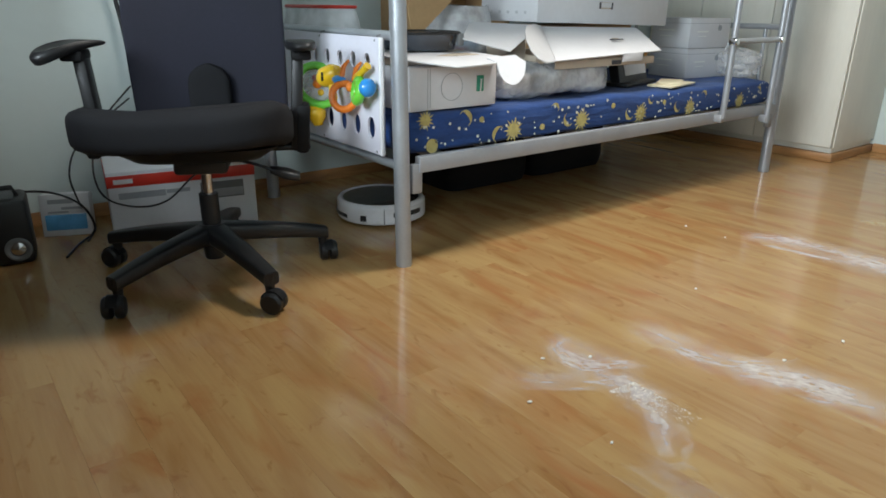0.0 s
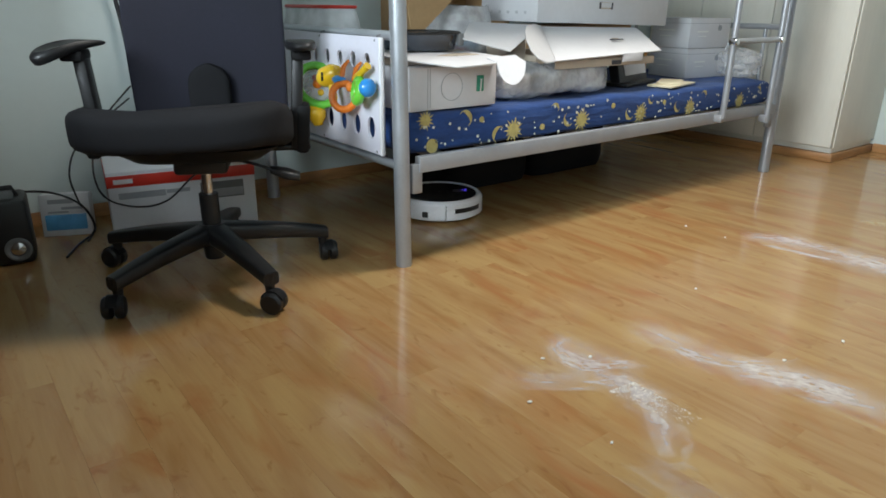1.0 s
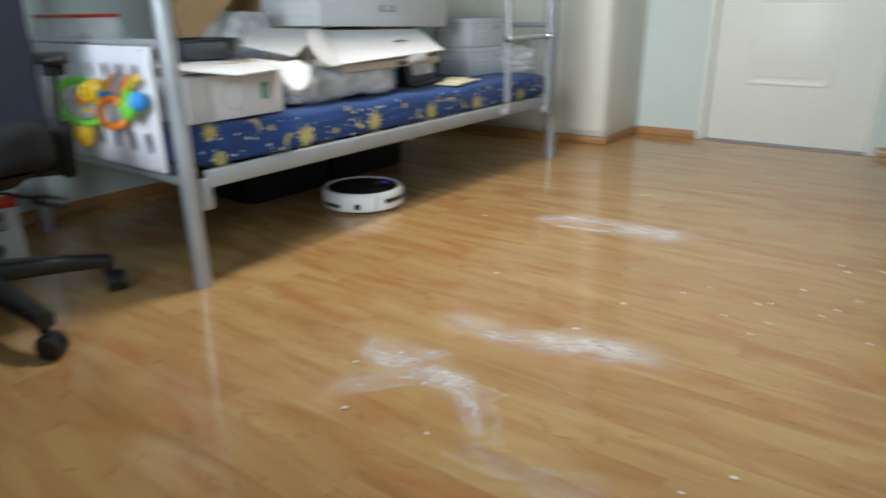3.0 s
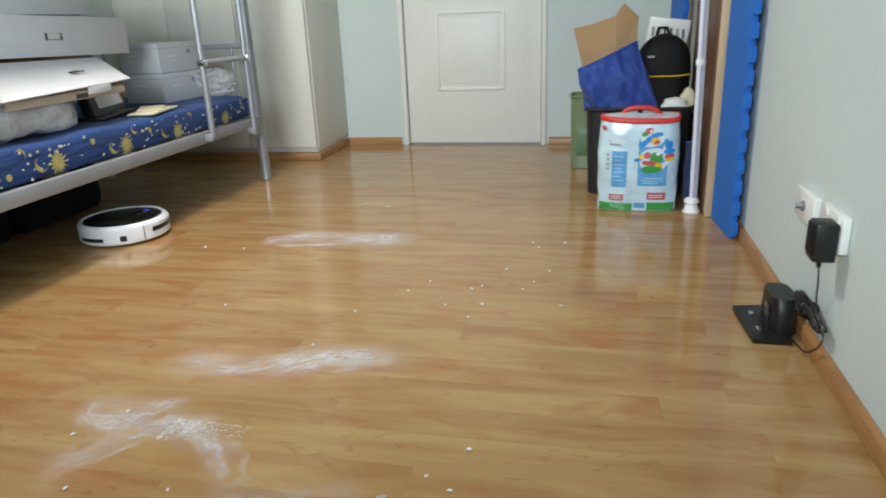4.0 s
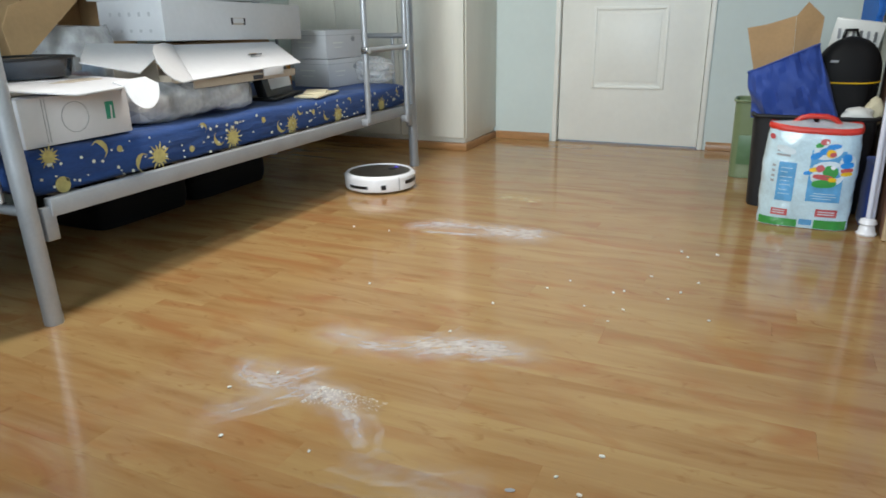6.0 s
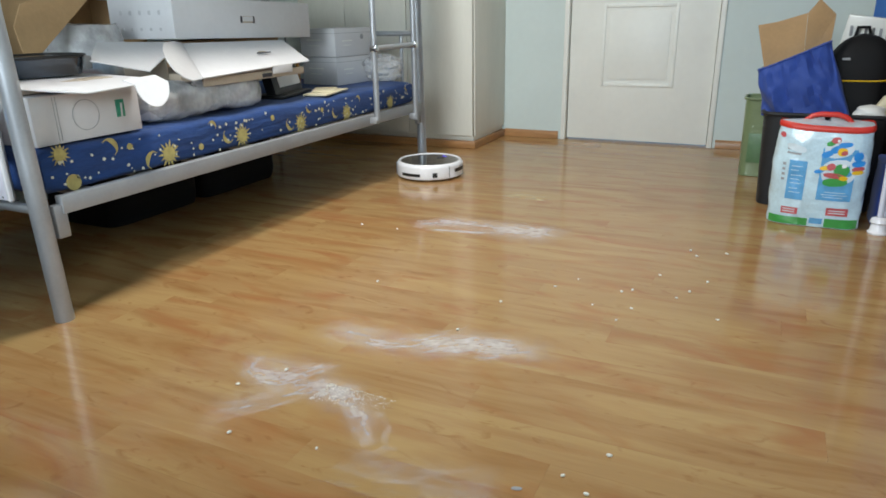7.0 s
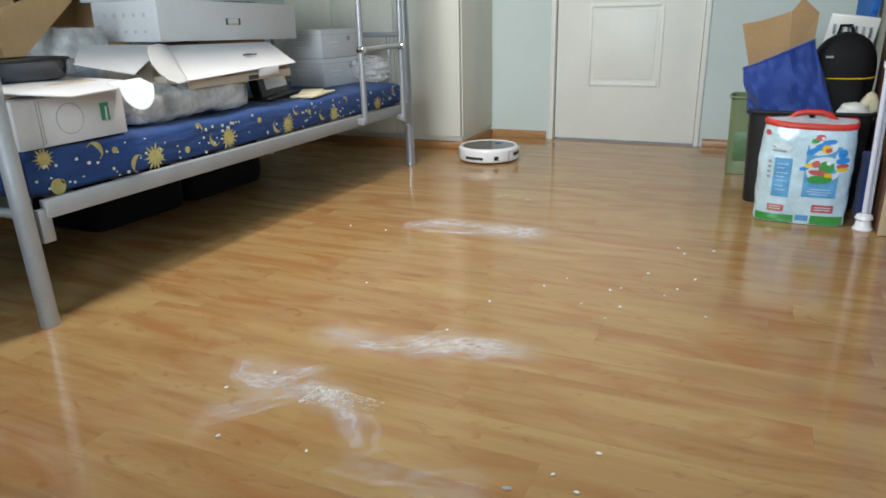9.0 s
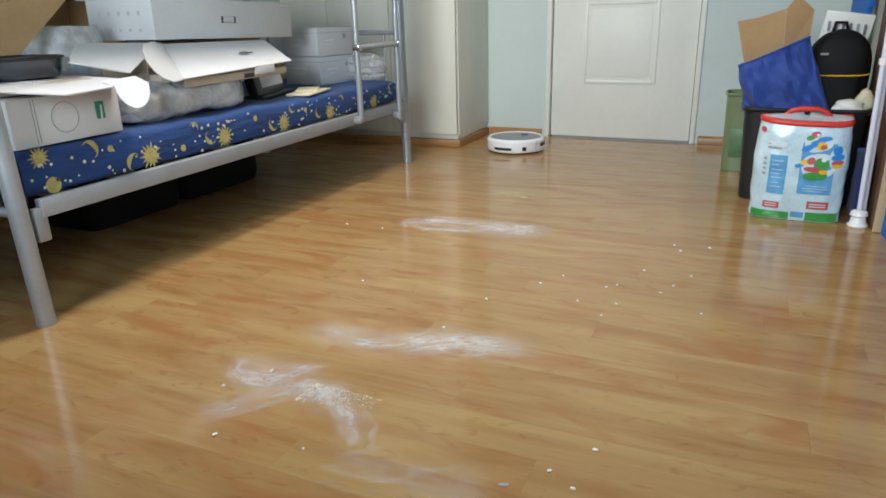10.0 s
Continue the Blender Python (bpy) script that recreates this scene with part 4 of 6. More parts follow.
slab(bm, pts, (0.003, 0, 0.001))
part("round_tongue", bm, M_CARTON, c1)

# dark round lid lying on the flaps
lid = thing("smoked_tray", pose(-1.80, 1.222, top1 + 0.154), "dark translucent plastic tray lying on the open carton", "tray")
part("tray_body", loft(B(), lambda u, v: Vector((*superellipse(u, 0.085 + 0.012 * v, 0.100 + 0.012 * v, 3.5), 0.050 * v)), 36, 4), M_SMOKE, lid)
part("tray_rim", tube(B(), [(*superellipse(i / 36, 0.098, 0.113, 3.5), 0.050) for i in range(36)], 0.004, 8, closed=True), M_BLACK, lid)
part("latch", box(B(), (0.090, 0.090, 0.030), (0.012, 0.022, 0.036), 0.003), M_GREY, lid)

# bag of small parts, behind
bm = B()
loft(bm, lambda u, v: Vector((superellipse(u, 0.12, 0.125, 3)[0] * (1 - 0.3 * v * v), superellipse(u, 0.09, 0.125, 3)[1] * (1 - 0.15 * v * v), 0.17 * v + 0.012 * noise.noise((u * 9, v * 5, 1)))), 32, 10)
solid("plastic_bag", bm, M_WRAP, "crumpled clear plastic bag on the bed", "plastic bag", m=pose(-2.02, 1.545, mattress_top(1.5) + 0.115))
for c, d, mm in (((-1.965, 1.50, 0.60), (0.05, 0.07, 0.03), M_REDPRINT), ((-1.975, 1.57, 0.585), (0.05, 0.09, 0.05), M_BAG_BLUE), ((-1.96, 1.62, 0.60), (0.04, 0.04, 0.03), M_GREY)):
    solid("small_box", box(B(), (0, 0, 0), d, 0.004), mm, "small printed box inside a clear plastic bag", "box", m=pose(c[0], c[1], mattress_top(1.5) + 0.118 + d[2] / 2))
bm = box(B(), (0, 0, 0.057), (0.36, 0.34, 0.112), 0.004)
solid("carton", bm, M_CARD, "brown cardboard carton lying on the mattress", "box", m=pose(-2.08, 1.44, mattress_top(1.3) + 0.003))
# brown board leaning up
bm = B()
slab(bm, [(0.0, -0.035, 0.0), (0.0, -0.008, 0.0), (-0.004, -0.010, 0.080), (-0.024, 0.210, 0.245), (-0.024, 0.150, 0.275), (-0.018, -0.020, 0.225), (-0.010, -0.056, 0.165)], (0.004, 0, 0.0))
solid("cardboard_flap", bm, M_CARD, "brown cardboard sheet leaning on the cartons", "cardboard", m=pose(-1.906, 1.315, mattress_top(1.3) + 0.117))

big = thing("carton", pose(-2.255, 1.68, mattress_top(1.4) + 0.118, 0, 0, 3), "brown cardboard carton standing open on the pile", "box")
for c, d in (((-0.13, 0, 0.15), (0.004, 0.44, 0.30)), ((0, -0.22, 0.15), (0.26, 0.004, 0.30)), ((0, 0.22, 0.15), (0.26, 0.004, 0.30)), ((0, 0, 0.003), (0.26, 0.436, 0.005)), ((0, 0, 0.30), (0.264, 0.444, 0.005))):
    part("carton_wall", box(B(), c, d), M_CARD, big)
# tub with a red rim
tub = thing("plastic_tub", pose(-2.155, 1.075, mattress_top(1.05) + 0.20), "clear plastic tub with a red rim", "tub")
part("tub_body", loft(B(), lambda u, v: Vector((*superellipse(u, 0.170 - 0.022 * v, 0.080 - 0.014 * v, 5), 0.075 * v)), 36, 3), M_TUB, tub)
part("tub_rim", tube(B(), [(*superellipse(i / 36, 0.150, 0.068, 5), 0.075) for i in range(36)], 0.005, 8, closed=True), M_RED, tub, "red plastic rim")
solid("carton", carton_closed((0.44, 0.19, 0.196)), M_CARTON, "plain white carton under the plastic tub", "box", m=pose(-2.10, 1.14, mattress_top(1.1) + 0.003))

# wrapped white goods in plastic, in front of a dark case
bm = B()


def wrap_fn(u, v):
    y = -0.27 + 0.54 * v
    e = math.sqrt(max(0.01, 1 - abs(2 * v - 1) ** 6))
    x, z = superellipse(u, 0.075, 0.056, 3)
    w = 1 + 0.16 * noise.noise((u * 6, v * 9, 2)) + 0.06 * noise.noise((u * 17, v * 26, 4))
    bulge = 1.0 + 0.12 * math.sin(v * 9)
    return Vector((x * e * w, y + 0.006 * noise.noise((u * 4, v * 3, 9)), max(0.058 + z * e * w * bulge, 0.0)))


loft(bm, wrap_fn, 40, 50)
wrapped = thing("wrapped_parcel", pose(-1.685, 1.685, mattress_top(1.7) + 0.003), "white parcel wrapped in crumpled clear plastic", "parcel")
part("wrapping", bm, M_WRAP, wrapped)
for yy, rr in ((-0.19, 0.045), (-0.02, 0.042), (0.14, 0.040)):
    part("content", box(B(), (0, yy, 0.052), (0.10, 0.135, 2 * rr), 0.02), M_CARTON, wrapped)
solid("case", box(B(), (0, 0, 0.052), (0.30, 0.62, 0.104), 0.006), M_GREY, "dark grey flat case lying on the mattress", "case", m=pose(-1.935, 1.78, mattress_top(1.7) + 0.003))

# open white carton on top, its lid hanging forward
c2 = thing("open_carton", pose(-1.80, 1.85, mattress_top(1.8) + 0.112), "white open carton with its lid folded forward", "box")
part("carton_body", box(B(), (-0.06, 0.02, 0.014), (0.40, 0.56, 0.026), 0.003), M_CARTON_IN, c2)
bm = B()
slab(bm, [(0.215, -0.245, 0.012), (0.195, 0.335, 0.026), (0.0, 0.43, 0.098), (0.0, -0.10, 0.108)], (0.001, 0, 0.0035))
lid2 = part("lid", bm, M_CARTON, c2)
part("handle_slot", box(B(), (0.118, 0.170, 0.0675), (0.006, 0.070, 0.004), m=None), M_INK_DARK, lid2)
part("slot_tab", box(B(), (0.110, 0.170, 0.070), (0.012, 0.028, 0.004)), M_CARTON_IN, lid2)
part("front_tuck", box(B(), (0.200, 0.165, 0.012), (0.004, 0.110, 0.030), 0.001), M_CARTON, c2)
part("front_edge", box(B(), (0.190, 0.04, -0.002), (0.006, 0.52, 0.026), 0.001), M_CARTON_IN, c2)
part("edge_notch", box(B(), (0.194, 0.085, -0.004), (0.004, 0.050, 0.014), 0.001), M_INK_DARK, c2)
bm = B()
slab(bm, [(0.215, -0.246, 0.012), (0.214, -0.285, 0.008), (0.209, -0.318, 0.022), (0.198, -0.340, 0.046), (0.180, -0.346, 0.074), (0.155, -0.330, 0.098), (0.118, -0.290, 0.116), (0.060, -0.195, 0.120), (0.0, -0.101, 0.109)], (0.001, 0, 0.0035))
part("round_flap", bm, M_CARTON, c2)
bm = B()
slab(bm, [(0.150, -0.385, 0.042), (0.095, -0.535, 0.082), (-0.010, -0.420, 0.126), (0.0, -0.105, 0.112)], (0.001, 0, 0.0035))
part("side_flap", bm, M_CARTON, c2)
# Darker tan panel stands in for the shade below the side flap.
part("flap_shade_side", box(B(), (-0.06, -0.26, 0.040), (0.30, 0.004, 0.070), 0.001), M_CARTON_IN, c2)

# big carton on the pile
c3 = thing("carton", pose(-1.955, 2.105, 0.648, -1.5, 0, 0), "white carton with a handle slot on the pile", "box")
part("carton_body", carton_closed((0.30, 0.75, 0.135)), M_CARTON, c3)
H = Matrix.Translation((0.1504, 0, 0)) @ pose(0, 0, 0, 90, 0, 90)
part("handle_slot", box(B(), (-0.015, 0.066, 0.0006), (0.076, 0.024, 0.0012), 0.0004), M_CARTON_IN, c3, m=H)
part("slot_cut", box(B(), (-0.049, 0.066, 0.0016), (0.010, 0.024, 0.001)), M_INK_DARK, c3, m=H)
part("slot_cut", box(B(), (0.019, 0.066, 0.0016), (0.010, 0.024, 0.001)), M_INK_DARK, c3, m=H)
part("slot_flap", box(B(), (-0.015, 0.068, 0.0018), (0.058, 0.017, 0.0012)), M_CARTON, c3, m=H)
SIDE = Matrix.Translation((0, -0.3754, 0)) @ pose(0, 0, 0, 90, 0, 0)
bars(c3, [(-0.09 + 0.045 * i, 0.085, 0.012, 0.014) for i in range(5)] + [(-0.09 + 0.045 * i, 0.032, 0.012, 0.010) for i in range(5)], SIDE, M_INK_PALE)
c4 = thing("carton", pose(-2.00, 2.04, 0.788), "flat white carton on top of the pile", "box")
part("carton_body", carton_closed((0.30, 0.62, 0.10)), M_CARTON, c4)
solid("carton", carton_closed((0.32, 0.62, 0.20)), M_CARTON, "white carton under the pile on the bed", "box", m=pose(-2.245, 2.02, mattress_top(2) + 0.003))
solid("carton", carton_closed((0.14, 0.60, 0.104)), M_CARD, "brown carton under the pile on the bed", "box", m=pose(-2.0, 2.12, 0.541))

# black case with a white label, leaning
bc = thing("black_case", pose(-1.735, 2.235, mattress_top(2.2) + 0.004, 0, 0, 14), "black case with a white label on the mattress", "case")
TILT = pose(0, 0, 0.012, 0, -14, 0)
part("case_body", box(B(), (-0.03, 0, 0.058), (0.040, 0.260, 0.116), 0.004), M_BLACK, bc, m=TILT)
part("label", box(B(), (-0.0095, 0.02, 0.050), (0.002, 0.20, 0.040)), M_CARTON, bc, "white paper label", m=TILT)
part("top_label", box(B(), (-0.0095, 0.03, 0.090), (0.002, 0.16, 0.012)), M_INK, bc, m=TILT)
part("case_foot", box(B(), (-0.035, 0.0, 0.008), (0.12, 0.28, 0.014), 0.003), M_BLACK, bc)
bm = B()
box(bm, (0, 0, 0.004), (0.10, 0.24, 0.007), 0.001)
pap = thing("papers", pose(-1.66, 2.36, mattress_top(2.35) + 0.004, 0, 0, 12), "small stack of yellowed papers on the mattress", "papers")
part("sheet_stack", bm, M_PAPER, pap)
part("top_sheet", box(B(), (-0.02, 0.03, 0.0105), (0.09, 0.17, 0.005), 0.001, m=pose(0, 0, 0, 0, 0, 18)), M_PAPER, pap)

# two stacked white cartons
for z, dy, w in ((mattress_top(2.8) + 0.002, 0.0, 0.27), (mattress_top(2.8) + 0.130, -0.006, 0.265)):
    cc = thing("carton", pose(-1.905, 2.826 + dy, z, 0, 0, -7), "small white carton with a round mark, stacked", "box", "stacked white cartons")
    part("carton_body", carton_closed((0.215, w, 0.126)), M_CARTON, cc)
    F2 = Matrix.Translation((0.1078, 0, 0)) @ pose(0, 0, 0, 90, 0, 90)
    part("round_mark", tube(B(), [(0.06, 0.085, 0), (0.06, 0.085, 0.0012)], 0.012, 18), M_INK, cc, m=F2)
    if dy == 0.0:
        part("round_mark", tube(B(), [(0.10, 0.085, 0), (0.10, 0.085, 0.0012)], 0.010, 18), M_INK, cc, m=F2)
    bars(cc, ((-0.05, 0.07, 0.07, 0.006), (-0.05, 0.05, 0.05, 0.004)), F2, M_SOCKET)
    S2 = Matrix.Translation((0, -w / 2 - 0.0003, 0)) @ pose(0, 0, 0, 90, 0, 0)
    bars(cc, ((-0.02, 0.075, 0.09, 0.006), (-0.02, 0.050, 0.07, 0.004)), S2, M_SOCKET)
    part("lid_seam", box(B(), (0, 0, 0.104), (0.2164, w + 0.0014, 0.0016)), M_INK, cc)
bk = thing("folder_stack", pose(-2.00, 2.545, mattress_top(2.6) + 0.002, 0, 0, -4), "orange and brown folders standing on the mattress", "folders")
for i, mm in enumerate((M_ORANGE_BOOK, M_CARD, M_ORANGE_BOOK)):
    part("folder", box(B(), (0.0, -0.03 + 0.022 * i, 0.082), (0.12, 0.019, 0.164 - 0.004 * i), 0.002), mm, bk)


def crumple(c, s, seed, name, label):
    bm = B()
    def fn(u, v):
        x, y = superellipse(u, 1, 1, 2.4)
        e = math.sqrt(max(0.004, 1 - abs(2 * v - 1) ** 3))
        k = 1 + 0.30 * noise.noise((u * 5 + seed, v * 5, seed)) + 0.16 * noise.noise((u * 15, v * 13, seed + 3))
        return Vector((x * s[0] * e * k, y * s[1] * e * k, s[2] * v * (1 + 0.10 * noise.noise((u * 6, seed, 1)))))
    loft(bm, fn, 36, 20)
    return solid(name, bm, M_FILM, label, "plastic bag", m=pose(*c))


crumple((-1.70, 2.905, mattress_top(2.9) + 0.003), (0.10, 0.055, 0.13), 3, "plastic_bag", "crumpled clear plastic bags beside the ladder")
crumple((-1.90, 3.00 - 0.055, mattress_top(2.95) + 0.003), (0.12, 0.03, 0.20), 8, "plastic_bag", "crumpled clear plastic bags at the bed end")

# ---------------------------------------------------------------- corner by the east wall
crate = thing("storage_crate", pose(0.198, 2.985, 0), "dark grey plastic crate piled with bags and cardboard", "crate")


def tub_wall(a, b, h, t, p=9):
    bm = B()
    n = 48
    rings = []
    for inset, z, g in ((0, 0.002, 0.93), (0, h * 0.5, 0.965), (0, h, 1.0), (t, h, 1.0), (t, t, 0.94)):
        rings.append([bm.verts.new((superellipse(i / n, a * g - inset, b * g - inset, p)[0], superellipse(i / n, a * g - inset, b * g - inset, p)[1], z)) for i in range(n)])
    for r, q in zip(rings, rings[1:]):
        for i in range(n):
            bm.faces.new((r[i], r[(i + 1) % n], q[(i + 1) % n], q[i]))
    bm.faces.new(rings[0][::-1])
    bm.faces.new(rings[-1])
    return bm


part("tub", tub_wall(0.205, 0.205, 0.355, 0.005), M_CRATE, crate)
part("rim", tube(B(), [(*superellipse(i / 48, 0.207, 0.207, 9), 0.350) for i in range(48)], 0.008, 8, closed=True), M_CRATE, crate)
for x in (-0.14, 0.0, 0.14):
    part("rib", box(B(), (x, -0.199, 0.17), (0.012, 0.010, 0.30), 0.003, m=pose(0, 0, 0, 2, 0, 0)), M_CRATE, crate)

# blue cloth bag with a cardboard sheet out of it
bm = B()


def cloth_fn(u, v):
    c, d = superellipse(u, 1.0, 0.070 * (1 - 0.55 * v), 2.6)
    left, right = -0.012 - 0.034 * v, 0.285 - 0.105 * v
    x = left + (right - left) * (c + 1) / 2
    top = 0.500 + 0.105 * (c + 1) / 2
    fold = 0.017 * noise.noise((c * 3.4 + 1.8 * v, v * 0.9, 5)) + 0.008 * noise.noise((c * 8 - 2 * v, v * 1.4, 7))
    return Vector((x + fold * 0.6, d + fold * 2.0, 0.335 + (top - 0.335) * v))


loft(bm, cloth_fn, 64, 26)
cloth_bag = thing("cloth_bag", pose(0.0, 2.872, 0.0), "rumpled blue cloth bag standing in the crate", "bag")
part("sack", bm, M_CLOTH_BLUE, cloth_bag)
part("hem", tube(B(), [cloth_fn(i / 64, 0.992) for i in range(64)], 0.0035, 6, closed=True), M_CLOTH_BLUE, cloth_bag)
card = thing("cardboard_sheet", pose(0.0, 0.0, 0.0), "folded brown cardboard sheet sticking out of the bag", "cardboard")
bm = B()
slab(bm, [(-0.010, 2.880, 0.440), (-0.066, 2.866, 0.660), (0.000, 2.862, 0.672), (0.092, 2.866, 0.701), (0.102, 2.882, 0.520)], (0, 0.004, 0))
part("card_panel", bm, M_CARD, card)
bm = B()
slab(bm, [(0.103, 2.883, 0.518), (0.093, 2.866, 0.701), (0.126, 2.874, 0.748), (0.184, 2.890, 0.695), (0.180, 2.892, 0.560)], (0, 0.004, 0))
part("card_panel", bm, M_CARD, card)

backpack = thing("backpack", pose(0.285, 2.985, 0.335), "black backpack with a yellow piping line", "backpack")


def pack_fn(u, v):
    x, y = superellipse(u, 0.112, 0.075, 3)
    g = math.sqrt(max(0.02, 1 - max(0, (v - 0.40) / 0.60) ** 2.8)) * (0.92 + 0.08 * min(1, v * 4))
    return Vector((x * g + 0.012 * v, y * g, 0.29 * v))


part("sack", loft(B(), pack_fn, 40, 22), M_BLACK_MATT, backpack)
part("piping", tube(B(), [pack_fn(0.5 + 0.5 * i / 20, 0.47 - 0.03 * math.sin(math.pi * i / 20)) * 1.004 + Vector((0, -0.003, 0)) for i in range(1, 20)], 0.0028, 6), M_TOY_YELLOW, backpack, "thin yellow piping")
part("pocket", loft(B(), lambda u, v: Vector((superellipse(u, 0.085, 0.03, 3)[0], -0.062 + superellipse(u, 0.085, 0.030, 3)[1], 0.005 + 0.12 * v)), 28, 6), M_BLACK_MATT, backpack)
part("brand_patch", box(B(), (-0.045, -0.075, 0.205), (0.026, 0.002, 0.008)), M_INK, backpack)
part("grab_loop", tube(B(), [(-0.02, 0.03, 0.280), (-0.015, 0.03, 0.312), (0.02, 0.03, 0.312), (0.03, 0.03, 0.280)], 0.006, 8), M_BLACK_MATT, backpack)

kb = thing("keypad_plate", pose(0.300, 3.12, 0.36, 12, 0, -3), "white plastic panel with slots leaning in the crate", "panel")
part("panel_plate", box(B(), (0, 0, 0.165), (0.165, 0.018, 0.33), 0.005, m=pose(0, 0, 0, 0, 8, 0)), M_SOCKET, kb)
for i in range(6):
    part("slot", box(B(), (-0.045 + 0.024 * i, -0.011, 0.282 - 0.003 * i), (0.010, 0.004, 0.038), 0.001, m=None), M_GREY if i in (2, 3, 5) else M_INK, kb)
for c, s, seed, mm, nm, lb in (((0.335, 2.83, 0.315), (0.050, 0.040, 0.075), 2, M_SOCKET, "cloth", "crumpled white cloth in the crate"), ((0.385, 2.86, 0.315), (0.028, 0.03, 0.11), 6, M_PAPER, "cloth", "crumpled beige cloth in the crate")):
    bm = B()

    def lump(u, v, s=s, seed=seed):
        x, y = superellipse(u, 1, 1, 2.2)
        e = math.sqrt(max(0.004, 1 - abs(2 * v - 1) ** 3))
        k = 1 + 0.3 * noise.noise((u * 5 + seed, v * 4, seed))
        return Vector((x * s[0] * e * k, y * s[1] * e * k, s[2] * v))

    loft(bm, lump, 26, 12)
    solid(nm, bm, mm, lb, "cloth", m=pose(*c))

M_BIN_LABEL = mat("bin_label", (0.10, 0.20, 0.09), 0.4, var=0.2, scale=24)
gb = thing("green_bin", pose(-0.005, 3.36, 0), "tall translucent green plastic bin", "bin")
part("bin_body", tub_wall(0.082, 0.085, 0.345, 0.003, 5), M_BIN_GREEN, gb)
part("bin_rim", tube(B(), [(*superellipse(i / 36, 0.084, 0.087, 5), 0.345) for i in range(36)], 0.006, 8, closed=True), M_BIN_GREEN, gb)
part("bin_label", box(B(), (0.0, -0.082, 0.13), (0.10, 0.002, 0.13), 0.0005), M_BIN_LABEL, gb)

# zip bag of building blocks
BGX, BGY = 0.193, 2.632
M_BAG_PALE = mat("bag_pale_print", (0.66, 0.76, 0.82), 0.3, var=0.1, scale=30, coat=0.3)
bag = thing("block_bag", pose(BGX, BGY, 0, 0, 0, -2), "light blue printed zip bag of toy blocks, red top", "bag")


def bag_fn(u, v, out=0.0):
    w = 0.143 + 0.006 * math.sin(math.pi * v) - 0.004 * v
    d = 0.085 * (1 - 0.22 * v) + 0.010 * math.sin(math.pi * v)
    x, y = superellipse(u, w + out, d + out, 3.6)
    k = 1 + 0.050 * noise.noise((u * 6, v * 4, 3)) + 0.026 * noise.noise((u * 15, v * 11, 8))
    return Vector((x * k, y * k, 0.002 + 0.345 * v + 0.006 * math.sin(u * 4 * math.pi + 1.0) * v))


part("bag_body", loft(B(), bag_fn, 72, 30), M_BAG, bag)


def front_patch(x0, x1, v0, v1, out=0.0016, skew=0.0):
    """A patch of print that lies on the front of the bag; x runs from -1 to 1 across it."""
    bm = B()
    n, k = 10, 8

    def at(s, v):
        lo, hi = 0.5, 1.0
        for _ in range(24):
            mid = (lo + hi) / 2
            if bag_fn(mid, v, out).x < s * 0.143:
                lo = mid
            else:
                hi = mid
        return bag_fn((lo + hi) / 2, v, out)

    g = [[bm.verts.new(at(x0 + (x1 - x0) * i / n + skew * j / k, v0 + (v1 - v0) * j / k)) for i in range(n + 1)] for j in range(k + 1)]
    for j in range(k):
        for i in range(n):
            bm.faces.new((g[j][i], g[j][i + 1], g[j + 1][i + 1], g[j + 1][i]))
    return bm


for x0, x1, v0, v1, mm, lb in ((-0.95, -0.1, 0.006, 0.085, M_BAG_GREEN, "green printed grass"), (0.26, 0.95, 0.006, 0.10, M_BAG_GREEN, "green printed grass"), (-0.06, 0.22, 0.035, 0.095, M_BAG_BLUE, ""),
                               (-0.66, -0.28, 0.27, 0.66, M_BAG_BLUE, "blue printed panel"), (0.0, 0.72, 0.29, 0.80, M_BAG_BLUE, "blue printed panel"),
                               (-0.70, -0.34, 0.115, 0.185, M_REDPRINT, "red printed label"), (0.26, 0.72, 0.135, 0.215, M_REDPRINT, "red printed label"), 
                               (-0.74, -0.44, 0.715, 0.735, M_INK, ""), (-0.74, -0.48, 0.755, 0.770, M_INK, "")):
    part("print_patch", front_patch(x0, x1, v0, v1), mm, bag, lb)
# picture of toys built of bricks: small blobs of colour on the blue panel


def front_blob(cx, cv, rx, rv, out=0.0026, turn=0.0, sharp=2.4):
    """A rounded patch of print on the front of the bag."""
    bm = B()

    def at(s, v):
        lo, hi = 0.5, 1.0
        for _ in range(24):
            mid = (lo + hi) / 2
            if bag_fn(mid, v, out).x < s * 0.143:
                lo = mid
            else:
                hi = mid
        return bag_fn((lo + hi) / 2, v, out)

    c = bm.verts.new(at(cx, cv))
    ring = []
    for i in range(16):
        x, y = superellipse(i / 16, rx, rv * 2.4, sharp)
        ca, sa = math.cos(radians(turn)), math.sin(radians(turn))
        ring.append(bm.verts.new(at(cx + ca * x - sa * y, cv + (sa * x + ca * y) / 2.4)))
    for i in range(16):
        bm.faces.new((c, ring[i], ring[(i + 1) % 16]))
    return bm


